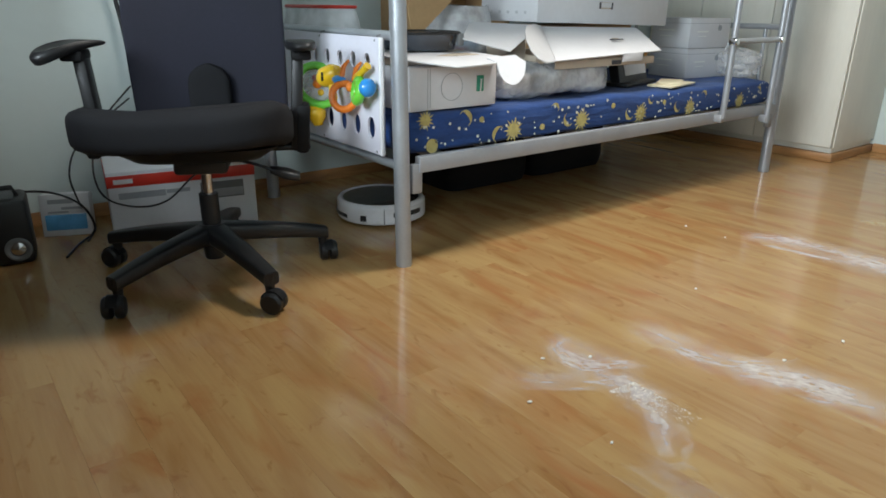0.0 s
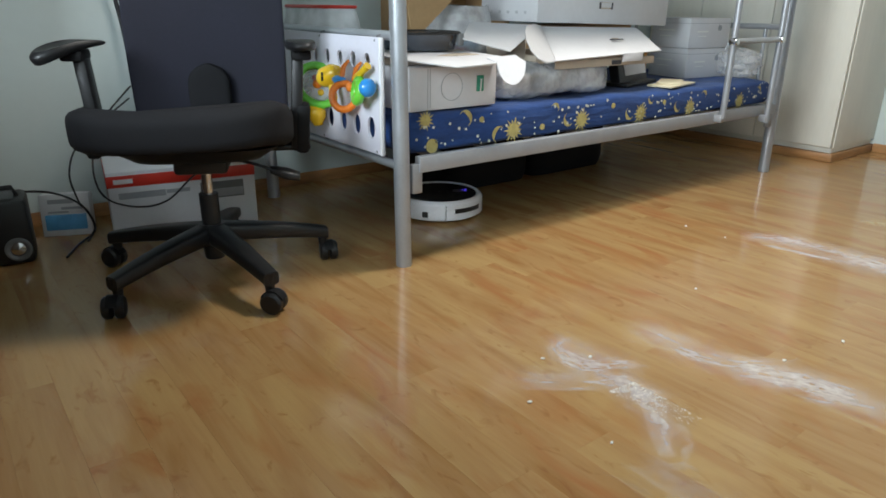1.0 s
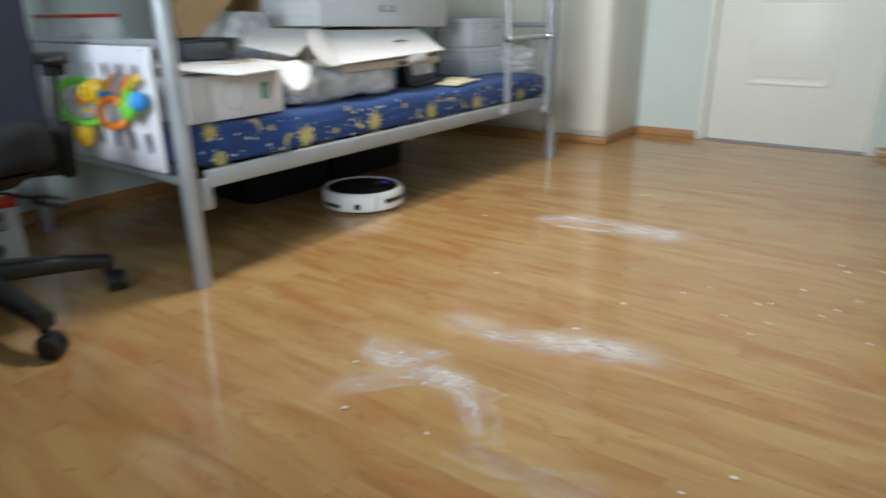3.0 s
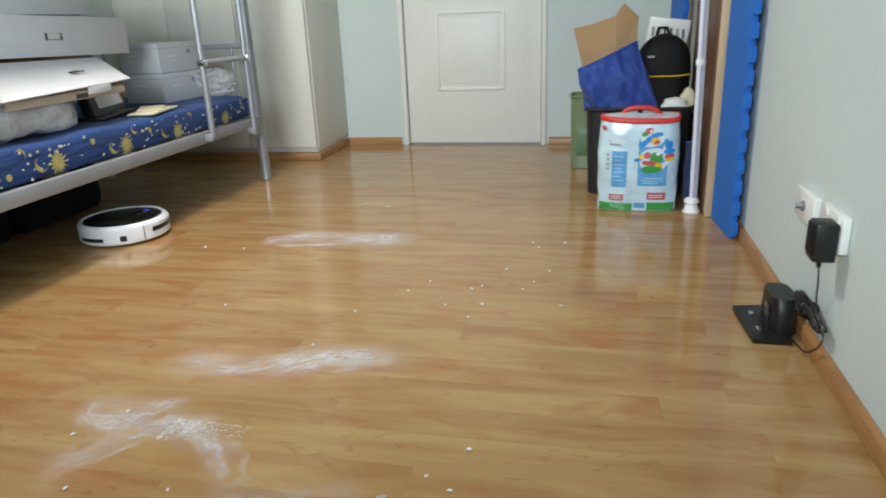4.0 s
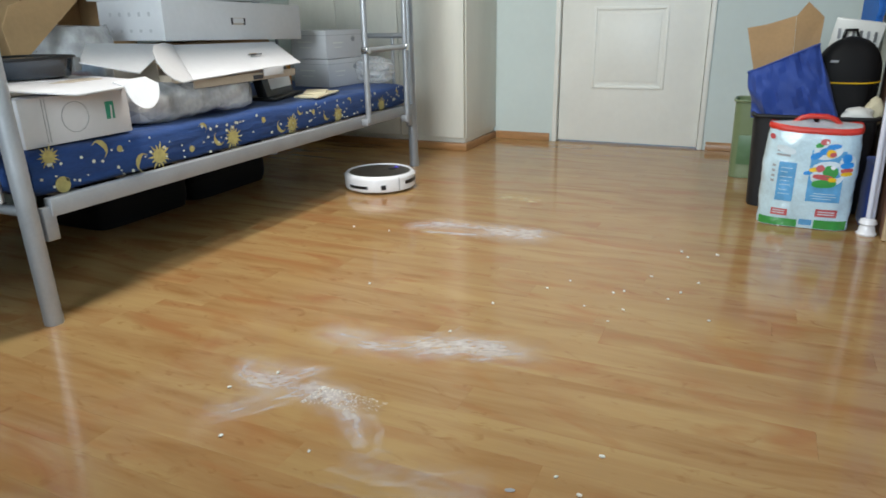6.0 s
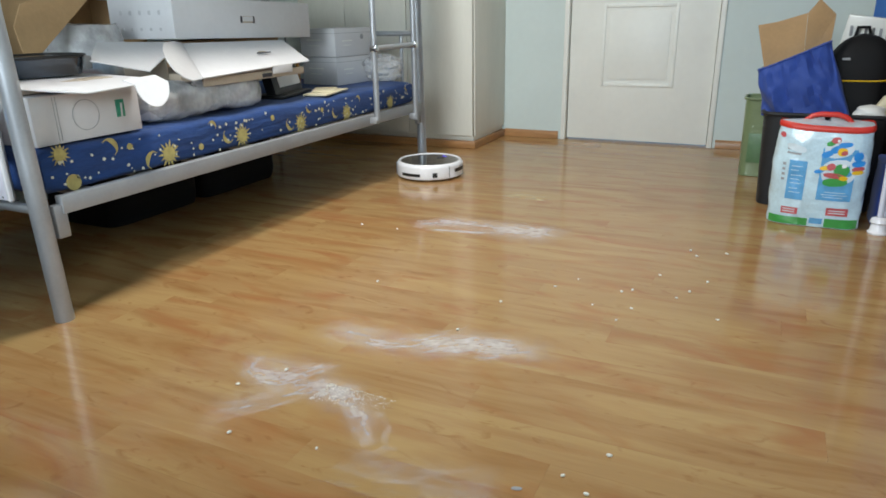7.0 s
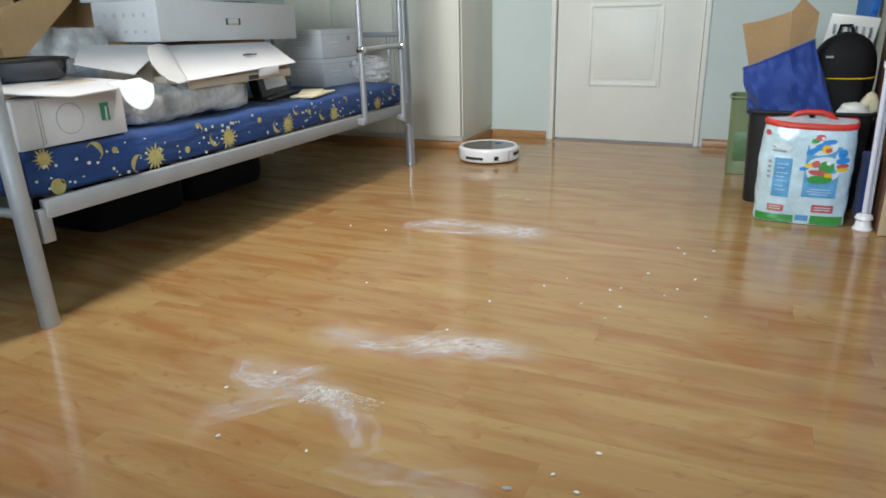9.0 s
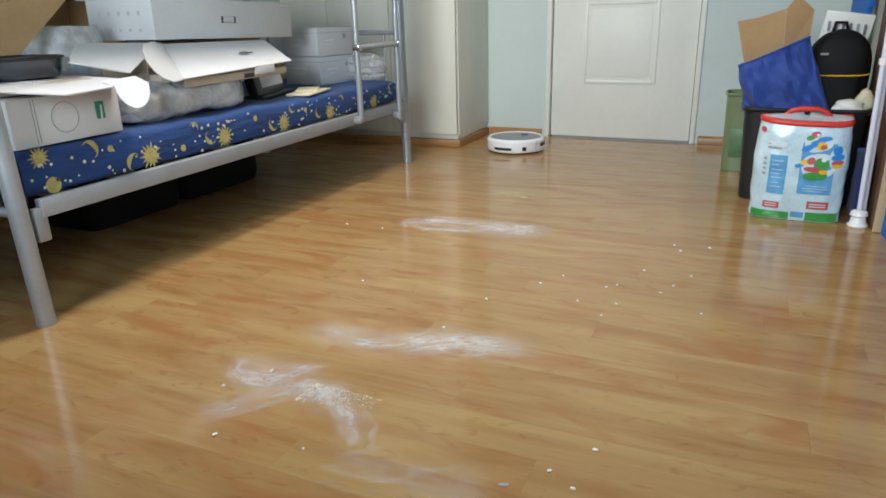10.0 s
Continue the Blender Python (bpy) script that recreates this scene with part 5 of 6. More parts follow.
for cx, cv, rx, rv, mm, turn, out in (
        (0.38, 0.575, 0.36, 0.125, M_BAG_PALE, 8, 0.0022), (0.33, 0.80, 0.30, 0.085, M_BAG_PALE, 15, 0.0022), (0.76, 0.66, 0.17, 0.11, M_BAG_PALE, 0, 0.0022),
        (0.34, 0.475, 0.26, 0.042, M_BAG_GREEN, 5, 0.0030), (0.44, 0.595, 0.16, 0.060, M_BAG_GREEN, -20, 0.0032), (0.30, 0.540, 0.22, 0.026, M_REDPRINT, -4, 0.0034), (0.10, 0.610, 0.12, 0.022, M_TOY_YELLOW, 12, 0.0034),
        (0.22, 0.625, 0.09, 0.034, M_REDPRINT, 30, 0.0036), (-0.02, 0.575, 0.10, 0.020, M_TOY_BLUE, 15, 0.0032), (0.50, 0.520, 0.09, 0.022, M_TOY_YELLOW, 0, 0.0036), (0.48, 0.64, 0.05, 0.018, M_WHITE, 0, 0.0036),
        (0.10, 0.745, 0.13, 0.030, M_TOY_BLUE, 28, 0.0030), (0.30, 0.800, 0.16, 0.034, M_TOY_BLUE, 24, 0.0030), (0.44, 0.845, 0.15, 0.024, M_TOY_BLUE, 8, 0.0032), (0.40, 0.775, 0.10, 0.040, M_TOY_YELLOW, -10, 0.0034), (0.44, 0.765, 0.07, 0.022, M_REDPRINT, 15, 0.0036),
        (0.14, 0.850, 0.09, 0.024, M_BAG_GREEN, 20, 0.0030), (0.24, 0.885, 0.10, 0.030, M_REDPRINT, 10, 0.0032), (0.29, 0.880, 0.03, 0.014, M_WHITE, 0, 0.0036),
        (0.74, 0.735, 0.10, 0.045, M_TOY_BLUE, 10, 0.0030), (0.76, 0.665, 0.14, 0.030, M_TOY_BLUE, 4, 0.0032), (0.77, 0.615, 0.13, 0.022, M_REDPRINT, 4, 0.0030), (0.77, 0.580, 0.12, 0.020, M_TOY_YELLOW, 4, 0.0030),
        (-0.88, 0.885, 0.06, 0.026, M_REDPRINT, 0, 0.0026), (-0.55, 0.78, 0.22, 0.035, M_BAG_PALE, -12, 0.0022)):
    part("print_patch", front_blob(cx, cv, rx, rv, out, turn), mm, bag)
for v, x1 in ((0.34, -0.36), (0.38, -0.42), (0.43, -0.36), (0.47, -0.40), (0.51, -0.34), (0.56, -0.44), (0.60, -0.36)):
    part("text_bar", front_patch(-0.60, x1, v, v + 0.006, 0.0026), M_BAG, bag)
for v, x0, x1 in ((0.37, 0.16, 0.60), (0.345, 0.10, 0.64), (0.32, 0.14, 0.55)):
    part("text_bar", front_patch(x0, x1, v, v + 0.006, 0.0026), M_BAG, bag)
for v in (0.135, 0.160):
    part("text_bar", front_patch(-0.66, -0.40, v, v + 0.010, 0.0026), M_BAG_PALE, bag)
    part("text_bar", front_patch(0.31, 0.66, v + 0.022, v + 0.032, 0.0026), M_BAG_PALE, bag)
for v in (0.60, 0.55, 0.50, 0.45):
    part("print_patch", front_patch(-0.80, -0.73, v, v + 0.025, 0.0024), M_INK, bag)
part("top_panel", loft(B(), lambda u, v: Vector((bag_fn(u, 1).x * (1 - 0.92 * v), bag_fn(u, 1).y * (1 - 0.92 * v), bag_fn(u, 1).z + 0.014 * v)), 48, 6, caps=False), M_TUB, bag)
part("red_zip", loft(B(), lambda u, v: bag_fn(u, 0.955 + 0.06 * v, 0.002 + 0.003 * math.sin(math.pi * v)), 72, 4, caps=False), M_RED, bag, "red zip edge")
part("handle", tube(B(), [(-0.07, -0.01, 0.350), (-0.045, -0.012, 0.372), (-0.02, -0.012, 0.378), (0.03, -0.012, 0.378), (0.055, -0.012, 0.370), (0.075, -0.01, 0.350)], 0.009, 10), M_RED, bag, "red carrying handle")

# foam mats with jigsaw edges, standing against the wall
for k, (xx, y0, y1, z1, rz, lab) in enumerate(((0.470, 2.225, 2.50, 1.25, 4.0, "blue foam play mats with jigsaw edges against the wall"), (0.374, 3.08, 3.45, 1.25, 2.0, "blue foam play mat standing behind the boards"))):
    fm = thing("foam_mat", pose(xx, (y0 + y1) / 2, 0, 0, 0, rz), lab, "foam mat")
    L = y1 - y0
    for j in range(2):
        bm = B()
        pts = [(0, L / 2, 0.001), (0, -L / 2 + 0.016, 0.001)]
        z = 0.02
        while z < z1 - 0.05:
            pts += [(0, -L / 2 + 0.016, z), (0, -L / 2 - 0.004, z - 0.005), (0, -L / 2 - 0.004, z + 0.039), (0, -L / 2 + 0.016, z + 0.034)]
            z += 0.068
        pts += [(0, -L / 2 + 0.016, z1), (0, L / 2, z1)]
        low = [bm.verts.new((-0.012 + 0.013 * j, p[1] + 0.008 * j, p[2])) for p in pts]
        f = bm.faces.new(low)
        out = bmesh.ops.extrude_face_region(bm, geom=[f])
        for v in out["geom"]:
            if isinstance(v, bmesh.types.BMVert):
                v.co.x += 0.0115
        bmesh.ops.triangulate(bm, faces=[f for f in bm.faces if len(f.verts) > 6])
        part("mat_tile", bm, M_MAT_BLUE, fm)

pl = thing("wooden_board", pose(0.436, 2.76, 0, 0, 0, 1), "pale wooden board standing on edge against the wall", "board")
part("board_core", box(B(), (0, 0, 0.95), (0.030, 0.54, 1.89), 0.002), M_BOARD_DARK, pl)
part("board_edge", box(B(), (0, -0.272, 0.95), (0.034, 0.006, 1.895), 0.002), M_BOARD, pl, "pale wooden edge strip")
solid("wooden_board", box(B(), (0, 0, 0.95), (0.085, 0.02, 1.90), 0.003), M_BOARD, "pale narrow wooden board standing by the wall", "board", m=pose(0.452, 3.895, 0.001))
pole = thing("white_pole", pose(0.389, 2.552, 0, 0, -1.2, 0), "white metal pole on a small round foot", "pole")
part("shaft", tube(B(), [(0, 0, 0.02), (0, 0, 1.45)], 0.0090, 16), M_WHITE_METAL, pole)
part("shaft", tube(B(), [(0.014, 0.024, 0.02), (0.014, 0.024, 1.45)], 0.0085, 16), M_WHITE_METAL, pole)
part("foot", lathe(B(), [(0.001, 0.0), (0.030, 0.0), (0.032, 0.006), (0.026, 0.012), (0.022, 0.034), (0.028, 0.040), (0.024, 0.052), (0.013, 0.058)], 24), M_WHITE, pole)
part("collar", tube(B(), [(0.004, 0.006, 0.53), (0.004, 0.006, 0.55)], 0.017, 18), M_WHITE, pole)
bm = B()
loft(bm, lambda u, v: Vector((superellipse(u, 0.020, 0.10, 3)[0] * (1 + 0.2 * noise.noise((u * 5, v * 3, 1))), superellipse(u, 0.02, 0.10, 3)[1], 0.002 + 0.22 * v)), 24, 10)
solid("cloth", bm, M_CLOTH_BLUE, "dark blue folded cloth behind the white pole", "cloth", m=pose(0.396, 2.70, 0))

# ---------------------------------------------------------------- sockets, adapter, charging dock


def socket_plate(name, y, z, sy, sz, label):
    t = thing(name, pose(RIGHT_X, y, z), label, "socket")
    part("plate", box(B(), (-0.009, 0, 0), (0.017, sy, sz), 0.003), M_SOCKET, t)
    return t


s1 = socket_plate("aerial_socket", 1.600, 0.290, 0.140, 0.066, "square white aerial socket on the wall")
part("pin", tube(B(), [(-0.017, 0.0, 0.0), (-0.034, 0.0, 0.0)], [0.008, 0.006], 14), M_CHROME, s1, "small metal aerial pin")
part("pin_ring", tube(B(), [(-0.017, 0.0, 0.0), (-0.021, 0.0, 0.0)], 0.012, 14), M_GREY, s1)
s2 = socket_plate("power_socket", 1.420, 0.296, 0.136, 0.072, "double white power socket on the wall")
for y in (-0.035, 0.035):
    part("rocker", box(B(), (-0.019, y - 0.012, 0.028), (0.006, 0.018, 0.014), 0.002), M_SOCKET, s2)
    for dy, dz in ((-0.011, -0.016), (0.011, -0.016), (0, 0.006)):
        part("slot", box(B(), (-0.018, y + dy, dz), (0.003, 0.006, 0.004)), M_INK_DARK, s2)
ad = thing("power_adapter", pose(RIGHT_X - 0.018, 1.378, 0.282), "black plug-in power adapter in the wall socket", "adapter")
part("adapter_body", box(B(), (-0.022, 0, 0), (0.042, 0.052, 0.078), 0.005), M_BLACK, ad)
part("adapter_face", box(B(), (-0.044, 0, 0.004), (0.003, 0.044, 0.060), 0.001), M_BLACK_MATT, ad)
part("strain_relief", tube(B(), [(-0.022, 0, -0.038), (-0.022, 0, -0.056)], [0.006, 0.004], 10), M_BLACK, ad)
cable("cable", [(0.470, 1.378, 0.228), (0.480, 1.398, 0.190), (0.488, 1.420, 0.150), (0.490, 1.412, 0.112)], 0.0018, "thin black cable hanging from the adapter")
cable("cable", [(0.487, 1.352, 0.104), (0.487, 1.346, 0.080), (0.485, 1.370, 0.050), (0.482, 1.42, 0.018), (0.478, 1.50, 0.006)], 0.0018, "thin black cable running to the charging dock")
bundle = thing("cable_bundle", pose(0.485, 1.442, 0.104, -88, 0, 0), "black cable wound into a tied bundle by the wall", "cable")
for i in range(5):
    a = 2 * math.pi * i / 5
    part("cable_turn", tube(B(), [(0.006 * math.cos(a) + 0.004 * math.cos(2 * math.pi * k / 20), 0.006 * math.sin(a) + (0.012 + 0.002 * i) * math.cos(2 * math.pi * k / 20) * 0.8, (0.092 - 0.004 * i) * math.sin(2 * math.pi * k / 20)) for k in range(20)], 0.0042, 8, closed=True), M_BLACK, bundle)
part("cable_tie", tube(B(), [(0.018 * math.cos(2 * math.pi * k / 14), 0.018 * math.sin(2 * math.pi * k / 14), 0.0) for k in range(14)], 0.004, 6, closed=True), M_BLACK, bundle)
dock = thing("charging_dock", pose(RIGHT_X - BT - 0.006, 1.575, 0), "black charging dock of a robot vacuum by the wall", "dock")
bm = B()
slab(bm, [(-0.112, 0.085, 0.001), (-0.100, -0.095, 0.001), (-0.02, -0.095, 0.001), (0.0, 0.095, 0.001), (-0.03, 0.10, 0.001)], (0, 0, 0.013))
part("base_plate", bm, M_BLACK, dock)
part("tower", loft(B(), lambda u, v: Vector((-0.030 + superellipse(u, 0.030, 0.070, 3.4)[0] * (1 - 0.10 * v), superellipse(u, 0.030, 0.070, 3.4)[1] * (1 - 0.25 * v ** 3), 0.012 + 0.080 * v)), 36, 10), M_BLACK, dock)
part("front_window", box(B(), (-0.0605, -0.022, 0.045), (0.004, 0.030, 0.052), 0.001), M_SMOKE, dock, "glossy dark infrared window")
for y in (-0.045, 0.04):
    part("charging_contact", box(B(), (-0.080, y, 0.0155), (0.012, 0.020, 0.004), 0.001), M_CHROME, dock, "metal charging contact")

# ---------------------------------------------------------------- powder and grains on the floor


def powder(name, path, widths, material, label, lift=0.0009):
    """A thin drift of powder along a path on the floor, thinning out towards its rim."""
    bm = B()
    layer = bm.verts.layers.float.new("cover")
    pts = [Vector((*p, 0)) for p in path]
    n, k = 40, 16
    grid = []
    for i in range(n + 1):
        t = i / n * (len(pts) - 1)
        j = min(int(t), len(pts) - 2)
        f = t - j
        p = pts[j].lerp(pts[j + 1], f)
        d = (pts[j + 1] - pts[j]).normalized()
        s = Vector((-d.y, d.x, 0))
        w = widths[j] * (1 - f) + widths[j + 1] * f
        row = []
        for q in range(k + 1):
            c = 2 * q / k - 1
            wob = 1 + 0.35 * noise.noise((i * 0.17, c * 1.5, len(path) + p.x))
            v = bm.verts.new(p + s * (c * w * wob) + Vector((0, 0, lift + 0.0009 * max(0, 1 - c * c))))
            end = min(1, min(i, n - i) / (n * 0.22))
            v[layer] = max(0, (1 - abs(c)) ** 0.9) * end * (0.75 + 0.5 * noise.noise((i * 0.2, c * 2, 4.0)))
            row.append(v)
        grid.append(row)
    for i in range(n):
        for q in range(k):
            bm.faces.new((grid[i][q], grid[i][q + 1], grid[i + 1][q + 1], grid[i + 1][q]))
    ob = solid(name, bm, material, label, "powder", kind="stuff")
    return ob


M_DUST = veil("white_powder", (0.84, 0.85, 0.90), 1.0, 0.9, 70, (1, 1, 1), -0.6, 0.75)


def powder_patch(x0, x1, y0, y1, step, drifts, sweeps, label):
    """Spilt powder as one thin sheet: soft drifts, each along a path, with fine brush-like streaks swept over them.
    drifts: path, half width, cover; sweeps: path, spread, count, length, half width, turn in degrees, cover."""
    rs = random.Random(len(drifts) + len(sweeps))
    gx, gy = np.meshgrid(np.arange(x0, x1, step), np.arange(y0, y1, step), indexing="ij")
    cover = np.zeros(gx.shape)

    def near(path, width):
        best = np.full(gx.shape, 9.0)
        for (ax, ay), (bx, by) in zip(path, path[1:]):
            dx, dy = bx - ax, by - ay
            t = np.clip(((gx - ax) * dx + (gy - ay) * dy) / (dx * dx + dy * dy), 0, 1)
            best = np.minimum(best, np.hypot(gx - ax - t * dx, gy - ay - t * dy))
        return np.exp(-(best / width) ** 2)

    wob = np.array([[noise.noise((x * 22, y * 34, 3.0)) + 0.6 * noise.noise((x * 60, y * 80, 7.0)) for x, y in zip(rx, ry)] for rx, ry in zip(gx, gy)])
    for path, width, amount in drifts:
        cover += amount * near(path, width) * np.clip(0.75 + 0.75 * wob, 0.05, 1.6)
    for path, spread, count, length, width, turn, amount in sweeps:
        for _ in range(count):
            t = rs.random() * (len(path) - 1)
            k = min(int(t), len(path) - 2)
            a, b = Vector((*path[k], 0)), Vector((*path[k + 1], 0))
            d = (b - a).normalized()
            c = a.lerp(b, t - k) + Vector((-d.y, d.x, 0)) * rs.gauss(0, spread)
            ang = math.atan2(d.y, d.x) + radians(turn + rs.gauss(0, 10))
            l, w, bend = length * rs.uniform(0.5, 1.3), width * rs.uniform(0.5, 1.4), rs.gauss(0, 4.0)
            force = amount * rs.uniform(0.2, 1.0)
            u = (gx - c.x) * math.cos(ang) + (gy - c.y) * math.sin(ang)
            v = -(gx - c.x) * math.sin(ang) + (gy - c.y) * math.cos(ang) - bend * u * u
            cover += force * np.exp(-(v / w) ** 2) * np.clip(1 - (2 * u / l) ** 2, 0, 1)
    cover = 0.9 * (1 - np.exp(-cover))
    fade = np.clip(np.minimum(np.minimum(gx - x0, x1 - gx), np.minimum(gy - y0, y1 - gy)) / 0.03, 0, 1)
    cover *= fade
    ids, verts, faces = {}, [], []
    nx, ny = gx.shape
    for i in range(nx - 1):
        for k in range(ny - 1):
            ring4 = ((i, k), (i + 1, k), (i + 1, k + 1), (i, k + 1))
            if max(cover[q] for q in ring4) < 0.012:
                continue
            for q in ring4:
                if q not in ids:
                    ids[q] = len(verts)
                    verts.append((gx[q], gy[q], 0.0010 + 0.0006 * cover[q]))
            faces.append([ids[q] for q in ring4])
    data = bpy.data.meshes.new("powder")
    data.from_pydata(verts, [], faces)
    layer = data.attributes.new("cover", "FLOAT", "POINT")
    layer.data.foreach_set("value", [float(cover[q]) for q in ids])
    data.materials.append(M_DUST)
    tagged(new("powder", data), label, "powder", kind="stuff")


powder_patch(-1.06, -0.24, 0.70, 1.40, 0.0035, [
    ([(-0.85, 1.215), (-0.716, 1.212), (-0.63, 1.236), (-0.542, 1.282), (-0.42, 1.290)], 0.046, 0.38),
    ([(-0.60, 1.255), (-0.542, 1.278), (-0.48, 1.285)], 0.042, 0.45),
    ([(-0.955, 1.02), (-0.935, 0.985), (-0.89, 0.962), (-0.85, 0.965), (-0.82, 1.000)], 0.030, 0.26),
    ([(-0.90, 1.02), (-0.80, 1.045)], 0.032, 0.26),
    ([(-0.87, 0.86), (-0.82, 0.95)], 0.036, 0.22),
    ([(-0.85, 0.99), (-0.79, 0.97)], 0.036, 0.16),
    ([(-0.760, 0.978), (-0.728, 0.976), (-0.690, 0.972)], 0.034, 0.75),
    ([(-0.69, 0.95), (-0.62, 0.945)], 0.030, 0.22),
    ([(-0.640, 0.925), (-0.600, 0.895), (-0.585, 0.875)], 0.024, 0.30),
    ([(-0.54, 0.795), (-0.45, 0.815), (-0.345, 0.846)], 0.030, 0.13),
    ([(-0.40, 0.78), (-0.33, 0.80)], 0.025, 0.24),
], [
    ([(-0.85, 1.212), (-0.716, 1.210), (-0.63, 1.236), (-0.542, 1.285), (-0.43, 1.288)], 0.028, 70, 0.11, 0.0028, 4, 0.26),
    ([(-0.65, 1.235), (-0.58, 1.265), (-0.47, 1.280)], 0.030, 70, 0.065, 0.0030, 24, 0.34),
    ([(-0.962, 1.030), (-0.942, 0.990), (-0.896, 0.958), (-0.853, 0.955), (-0.825, 0.995)], 0.010, 46, 0.055, 0.0030, 0, 0.30),
    ([(-0.905, 0.985), (-0.86, 0.985), (-0.825, 1.02), (-0.79, 1.06)], 0.014, 36, 0.070, 0.0030, 0, 0.28),
    ([(-0.878, 0.826), (-0.832, 0.876), (-0.786, 0.938)], 0.016, 46, 0.080, 0.0026, 0, 0.22),
    ([(-0.648, 0.931), (-0.608, 0.904), (-0.563, 0.847)], 0.010, 26, 0.045, 0.0030, 0, 0.34),
    ([(-0.610, 0.945), (-0.556, 0.912), (-0.535, 0.862), (-0.56, 0.815)], 0.007, 24, 0.045, 0.0028, 0, 0.20),
    ([(-0.577, 0.785), (-0.486, 0.806), (-0.345, 0.846)], 0.026, 34, 0.07, 0.0035, 0, 0.20),
    ([(-0.62, 1.50), (-0.575, 1.40), (-0.60, 1.33)], 0.002, 10, 0.05, 0.0020, 0, 0.3),
], "drift and swirl of spilt white powder on the floor")
powder_patch(-1.18, -0.50, 1.97, 2.24, 0.005, [
    ([(-1.08, 2.075), (-0.985, 2.135)], 0.030, 0.40),
    ([(-0.985, 2.125), (-0.80, 2.140), (-0.66, 2.140)], 0.062, 0.40),
    ([(-0.77, 2.105), (-0.66, 2.115)], 0.060, 0.50),
    ([(-1.0, 2.03), (-0.84, 2.05)], 0.012, 0.40),
], [
    ([(-1.08, 2.06), (-0.985, 2.128), (-0.82, 2.145), (-0.61, 2.14)], 0.022, 40, 0.13, 0.0060, 0, 0.25),
    ([(-1.02, 2.03), (-0.80, 2.055)], 0.008, 16, 0.10, 0.0050, 0, 0.25),
], "soft drift of spilt white powder on the floor")
M_CRUMB = veil("yellow_crumbs", (0.76, 0.67, 0.38), 0.75, 0.8, 45, (1, 1.4, 1), 0.42, 0.58)
powder("crumb_smear", [(-0.96, 2.52), (-0.89, 2.58), (-0.80, 2.57), (-0.76, 2.50)], [0.03, 0.05, 0.05, 0.02], M_CRUMB, "thin smear of yellowish crumbs on the floor")

M_GRAIN = mat("grain", (0.82, 0.80, 0.74), 0.6, var=0.1)
rng = random.Random(3)


def grain_mesh(r):
    return mesh_of("grain", ball(B(), (0, 0, 0.45 * r), r, (1, 0.62, 0.45)))


gm = grain_mesh(0.0052)
gm.materials.append(M_GRAIN)


def grain(x, y):
    ob = new("grain", gm)
    ob.matrix_basis = pose(x, y, 0.0004, 0, 0, rng.uniform(0, 180)) @ Matrix.Scale(rng.uniform(0.75, 1.15), 4)
    tagged(ob, "small white oat grain lying on the floor", "grain", "grains on the floor")


GRAINS = [(-0.922, 0.919), (-0.818, 0.778), (-0.642, 0.804), (-0.168, 0.991), (-0.226, 0.908), (-0.18, 0.879), (-0.467, 1.684), (-0.422, 1.761), (-0.292, 1.718), (-0.267, 1.741), (-0.344, 1.603), (-0.247, 1.617), (-0.269, 1.535), (-0.215, 1.881), (-0.159, 2.134), (-0.136, 2.087), (-0.087, 1.878), (-0.125, 1.788), (-0.151, 1.732), (-0.042, 1.632), (-1.28, 1.983), (-1.134, 1.983), (-0.944, 1.525), (-0.606, 1.333), (-0.866, 1.007), (-0.569, 1.528), (-0.054, 2.143)]
for x, y in GRAINS:
    grain(x, y)
chip = ball(B(), (0, 0, 0.0012), 0.009, (1, 0.5, 0.14))
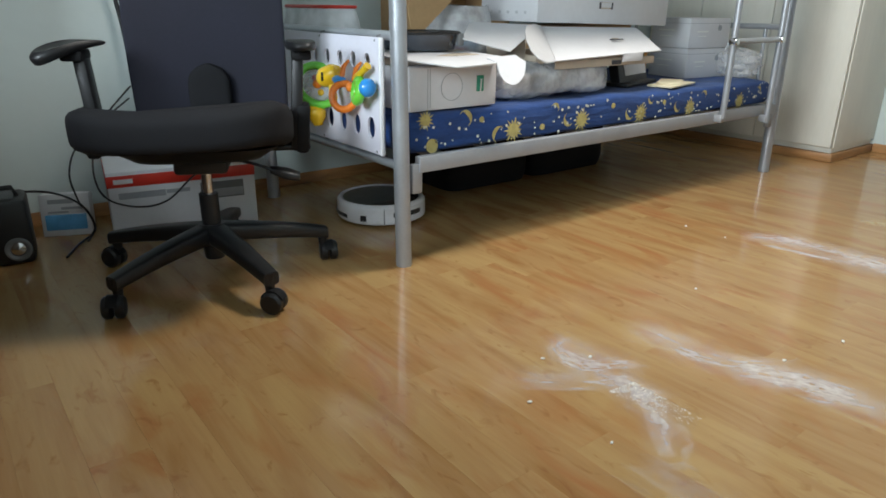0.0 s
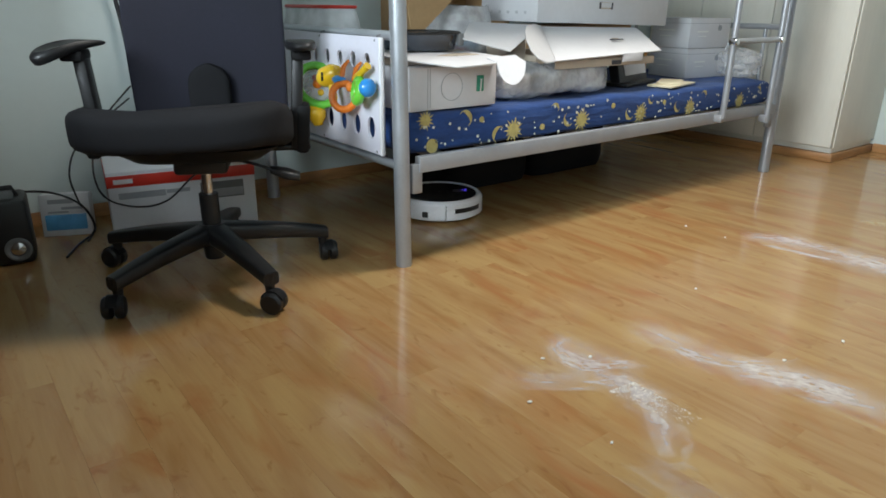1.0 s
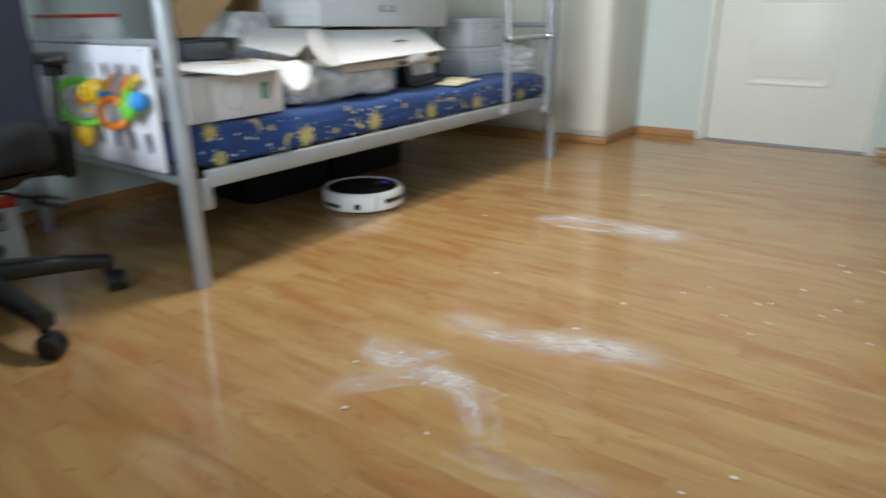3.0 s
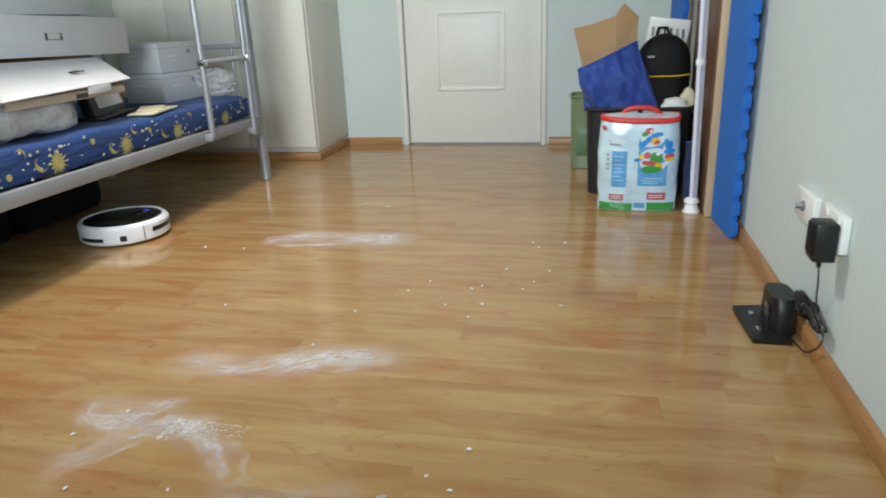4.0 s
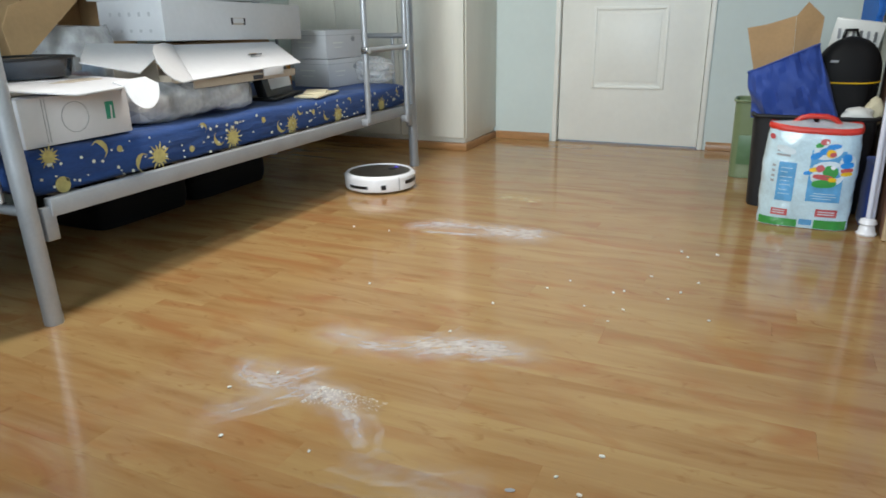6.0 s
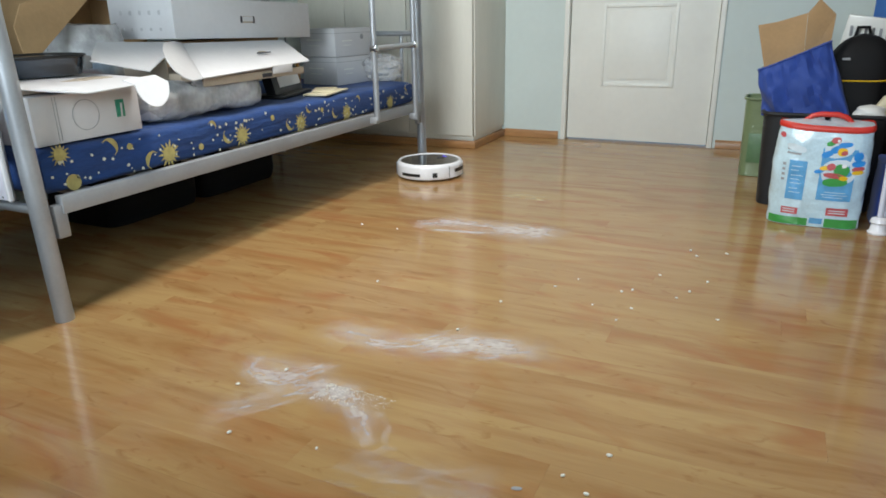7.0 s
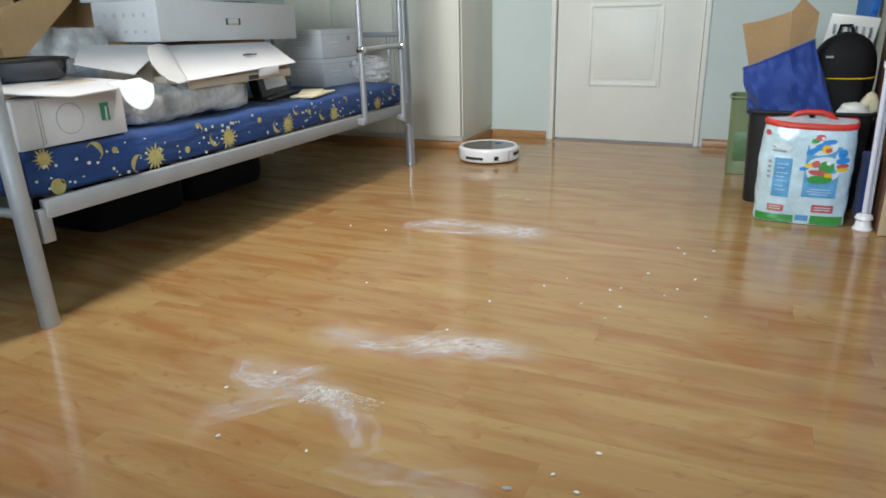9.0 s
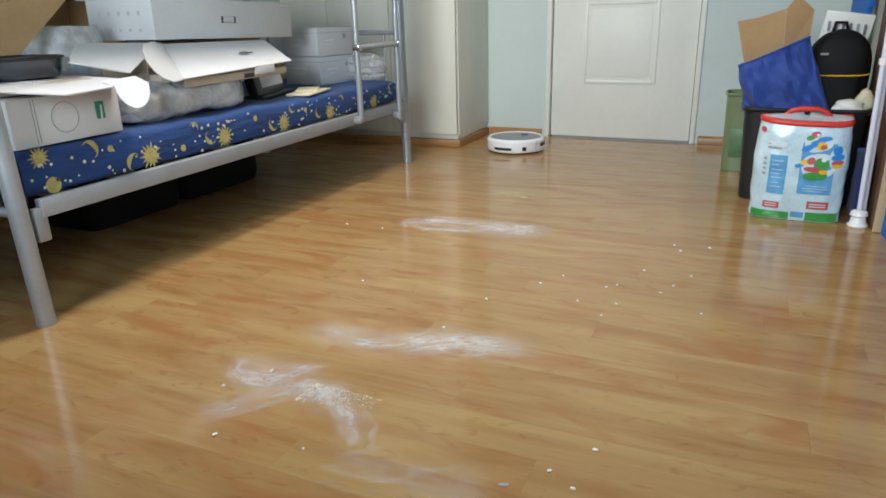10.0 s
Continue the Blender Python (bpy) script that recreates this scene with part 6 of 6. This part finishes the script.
solid("chip", chip, M_INK, "small grey-blue chip lying on the floor", "chip", m=pose(-0.285, 0.848, 0.0, 0, 0, 20))
bm = B()
for i in range(460):
    u, w = rng.random() ** 2.0, rng.uniform(-1, 1)
    x, y = -0.748 + 0.155 * u + 0.004 * w, 0.974 + 0.008 * u + 0.036 * w * (1 - 0.35 * u) - 0.01 * w * w
    s = rng.uniform(0.0006, 0.0011) * (1.0 if rng.random() < 0.85 else 1.5)
    made = bmesh.ops.create_icosphere(bm, subdivisions=1, radius=s)["verts"]
    for v in made:
        v.co = Vector((v.co.x, v.co.y, v.co.z * 0.7 + s * 0.75 + 0.001)) + Vector((x, y, 0))
solid("sugar_grains", bm, M_GRAIN, "scatter of coarse white sugar grains on the floor", "sugar", kind="stuff")

# ---------------------------------------------------------------- floorboards
PLANK_W, GAP = 0.096, 0.0002
plank_mesh = {}


def plank_data(length):
    if length not in plank_mesh:
        bm = box(B(), (0, 0, -0.005), (length - GAP, PLANK_W - GAP, 0.010))
        plank_mesh[length] = mesh_of("plank", bm)
        plank_mesh[length].materials.append(M_FLOOR)
    return plank_mesh[length]


rng = random.Random(11)
y = REAR_Y - 0.02
while y < FRONT_Y + 0.05:
    x = LEFT_X - 0.02 - rng.uniform(0, 0.09)
    while x < RIGHT_X + 0.02:
        length = rng.choice((0.60, 0.80, 0.98, 1.20))
        if x + length > RIGHT_X + T:
            length = round(RIGHT_X + 0.06 - x, 2)
            if length < 0.1:
                break
        ob = new("plank", plank_data(length))
        ob.parent = floor
        ob.location = (x + length / 2, y + PLANK_W / 2, 0)
        x += length
    y += PLANK_W


# ---------------------------------------------------------------- what moves
def motions():
    rows = [(0, -2.007, 1.202), (0.5, -1.968, 1.295), (1, -1.922, 1.398), (2, -1.834, 1.621), (3, -1.753, 1.85), (4, -1.666, 2.08),
            (5, -1.579, 2.315), (6, -1.493, 2.552), (7, -1.405, 2.791), (8, -1.316, 3.027), (9, -1.226, 3.26), (10, -1.132, 3.487)]
    walk(robot, [(t, pose(x, y, 0)) for t, x, y in rows])


motions()
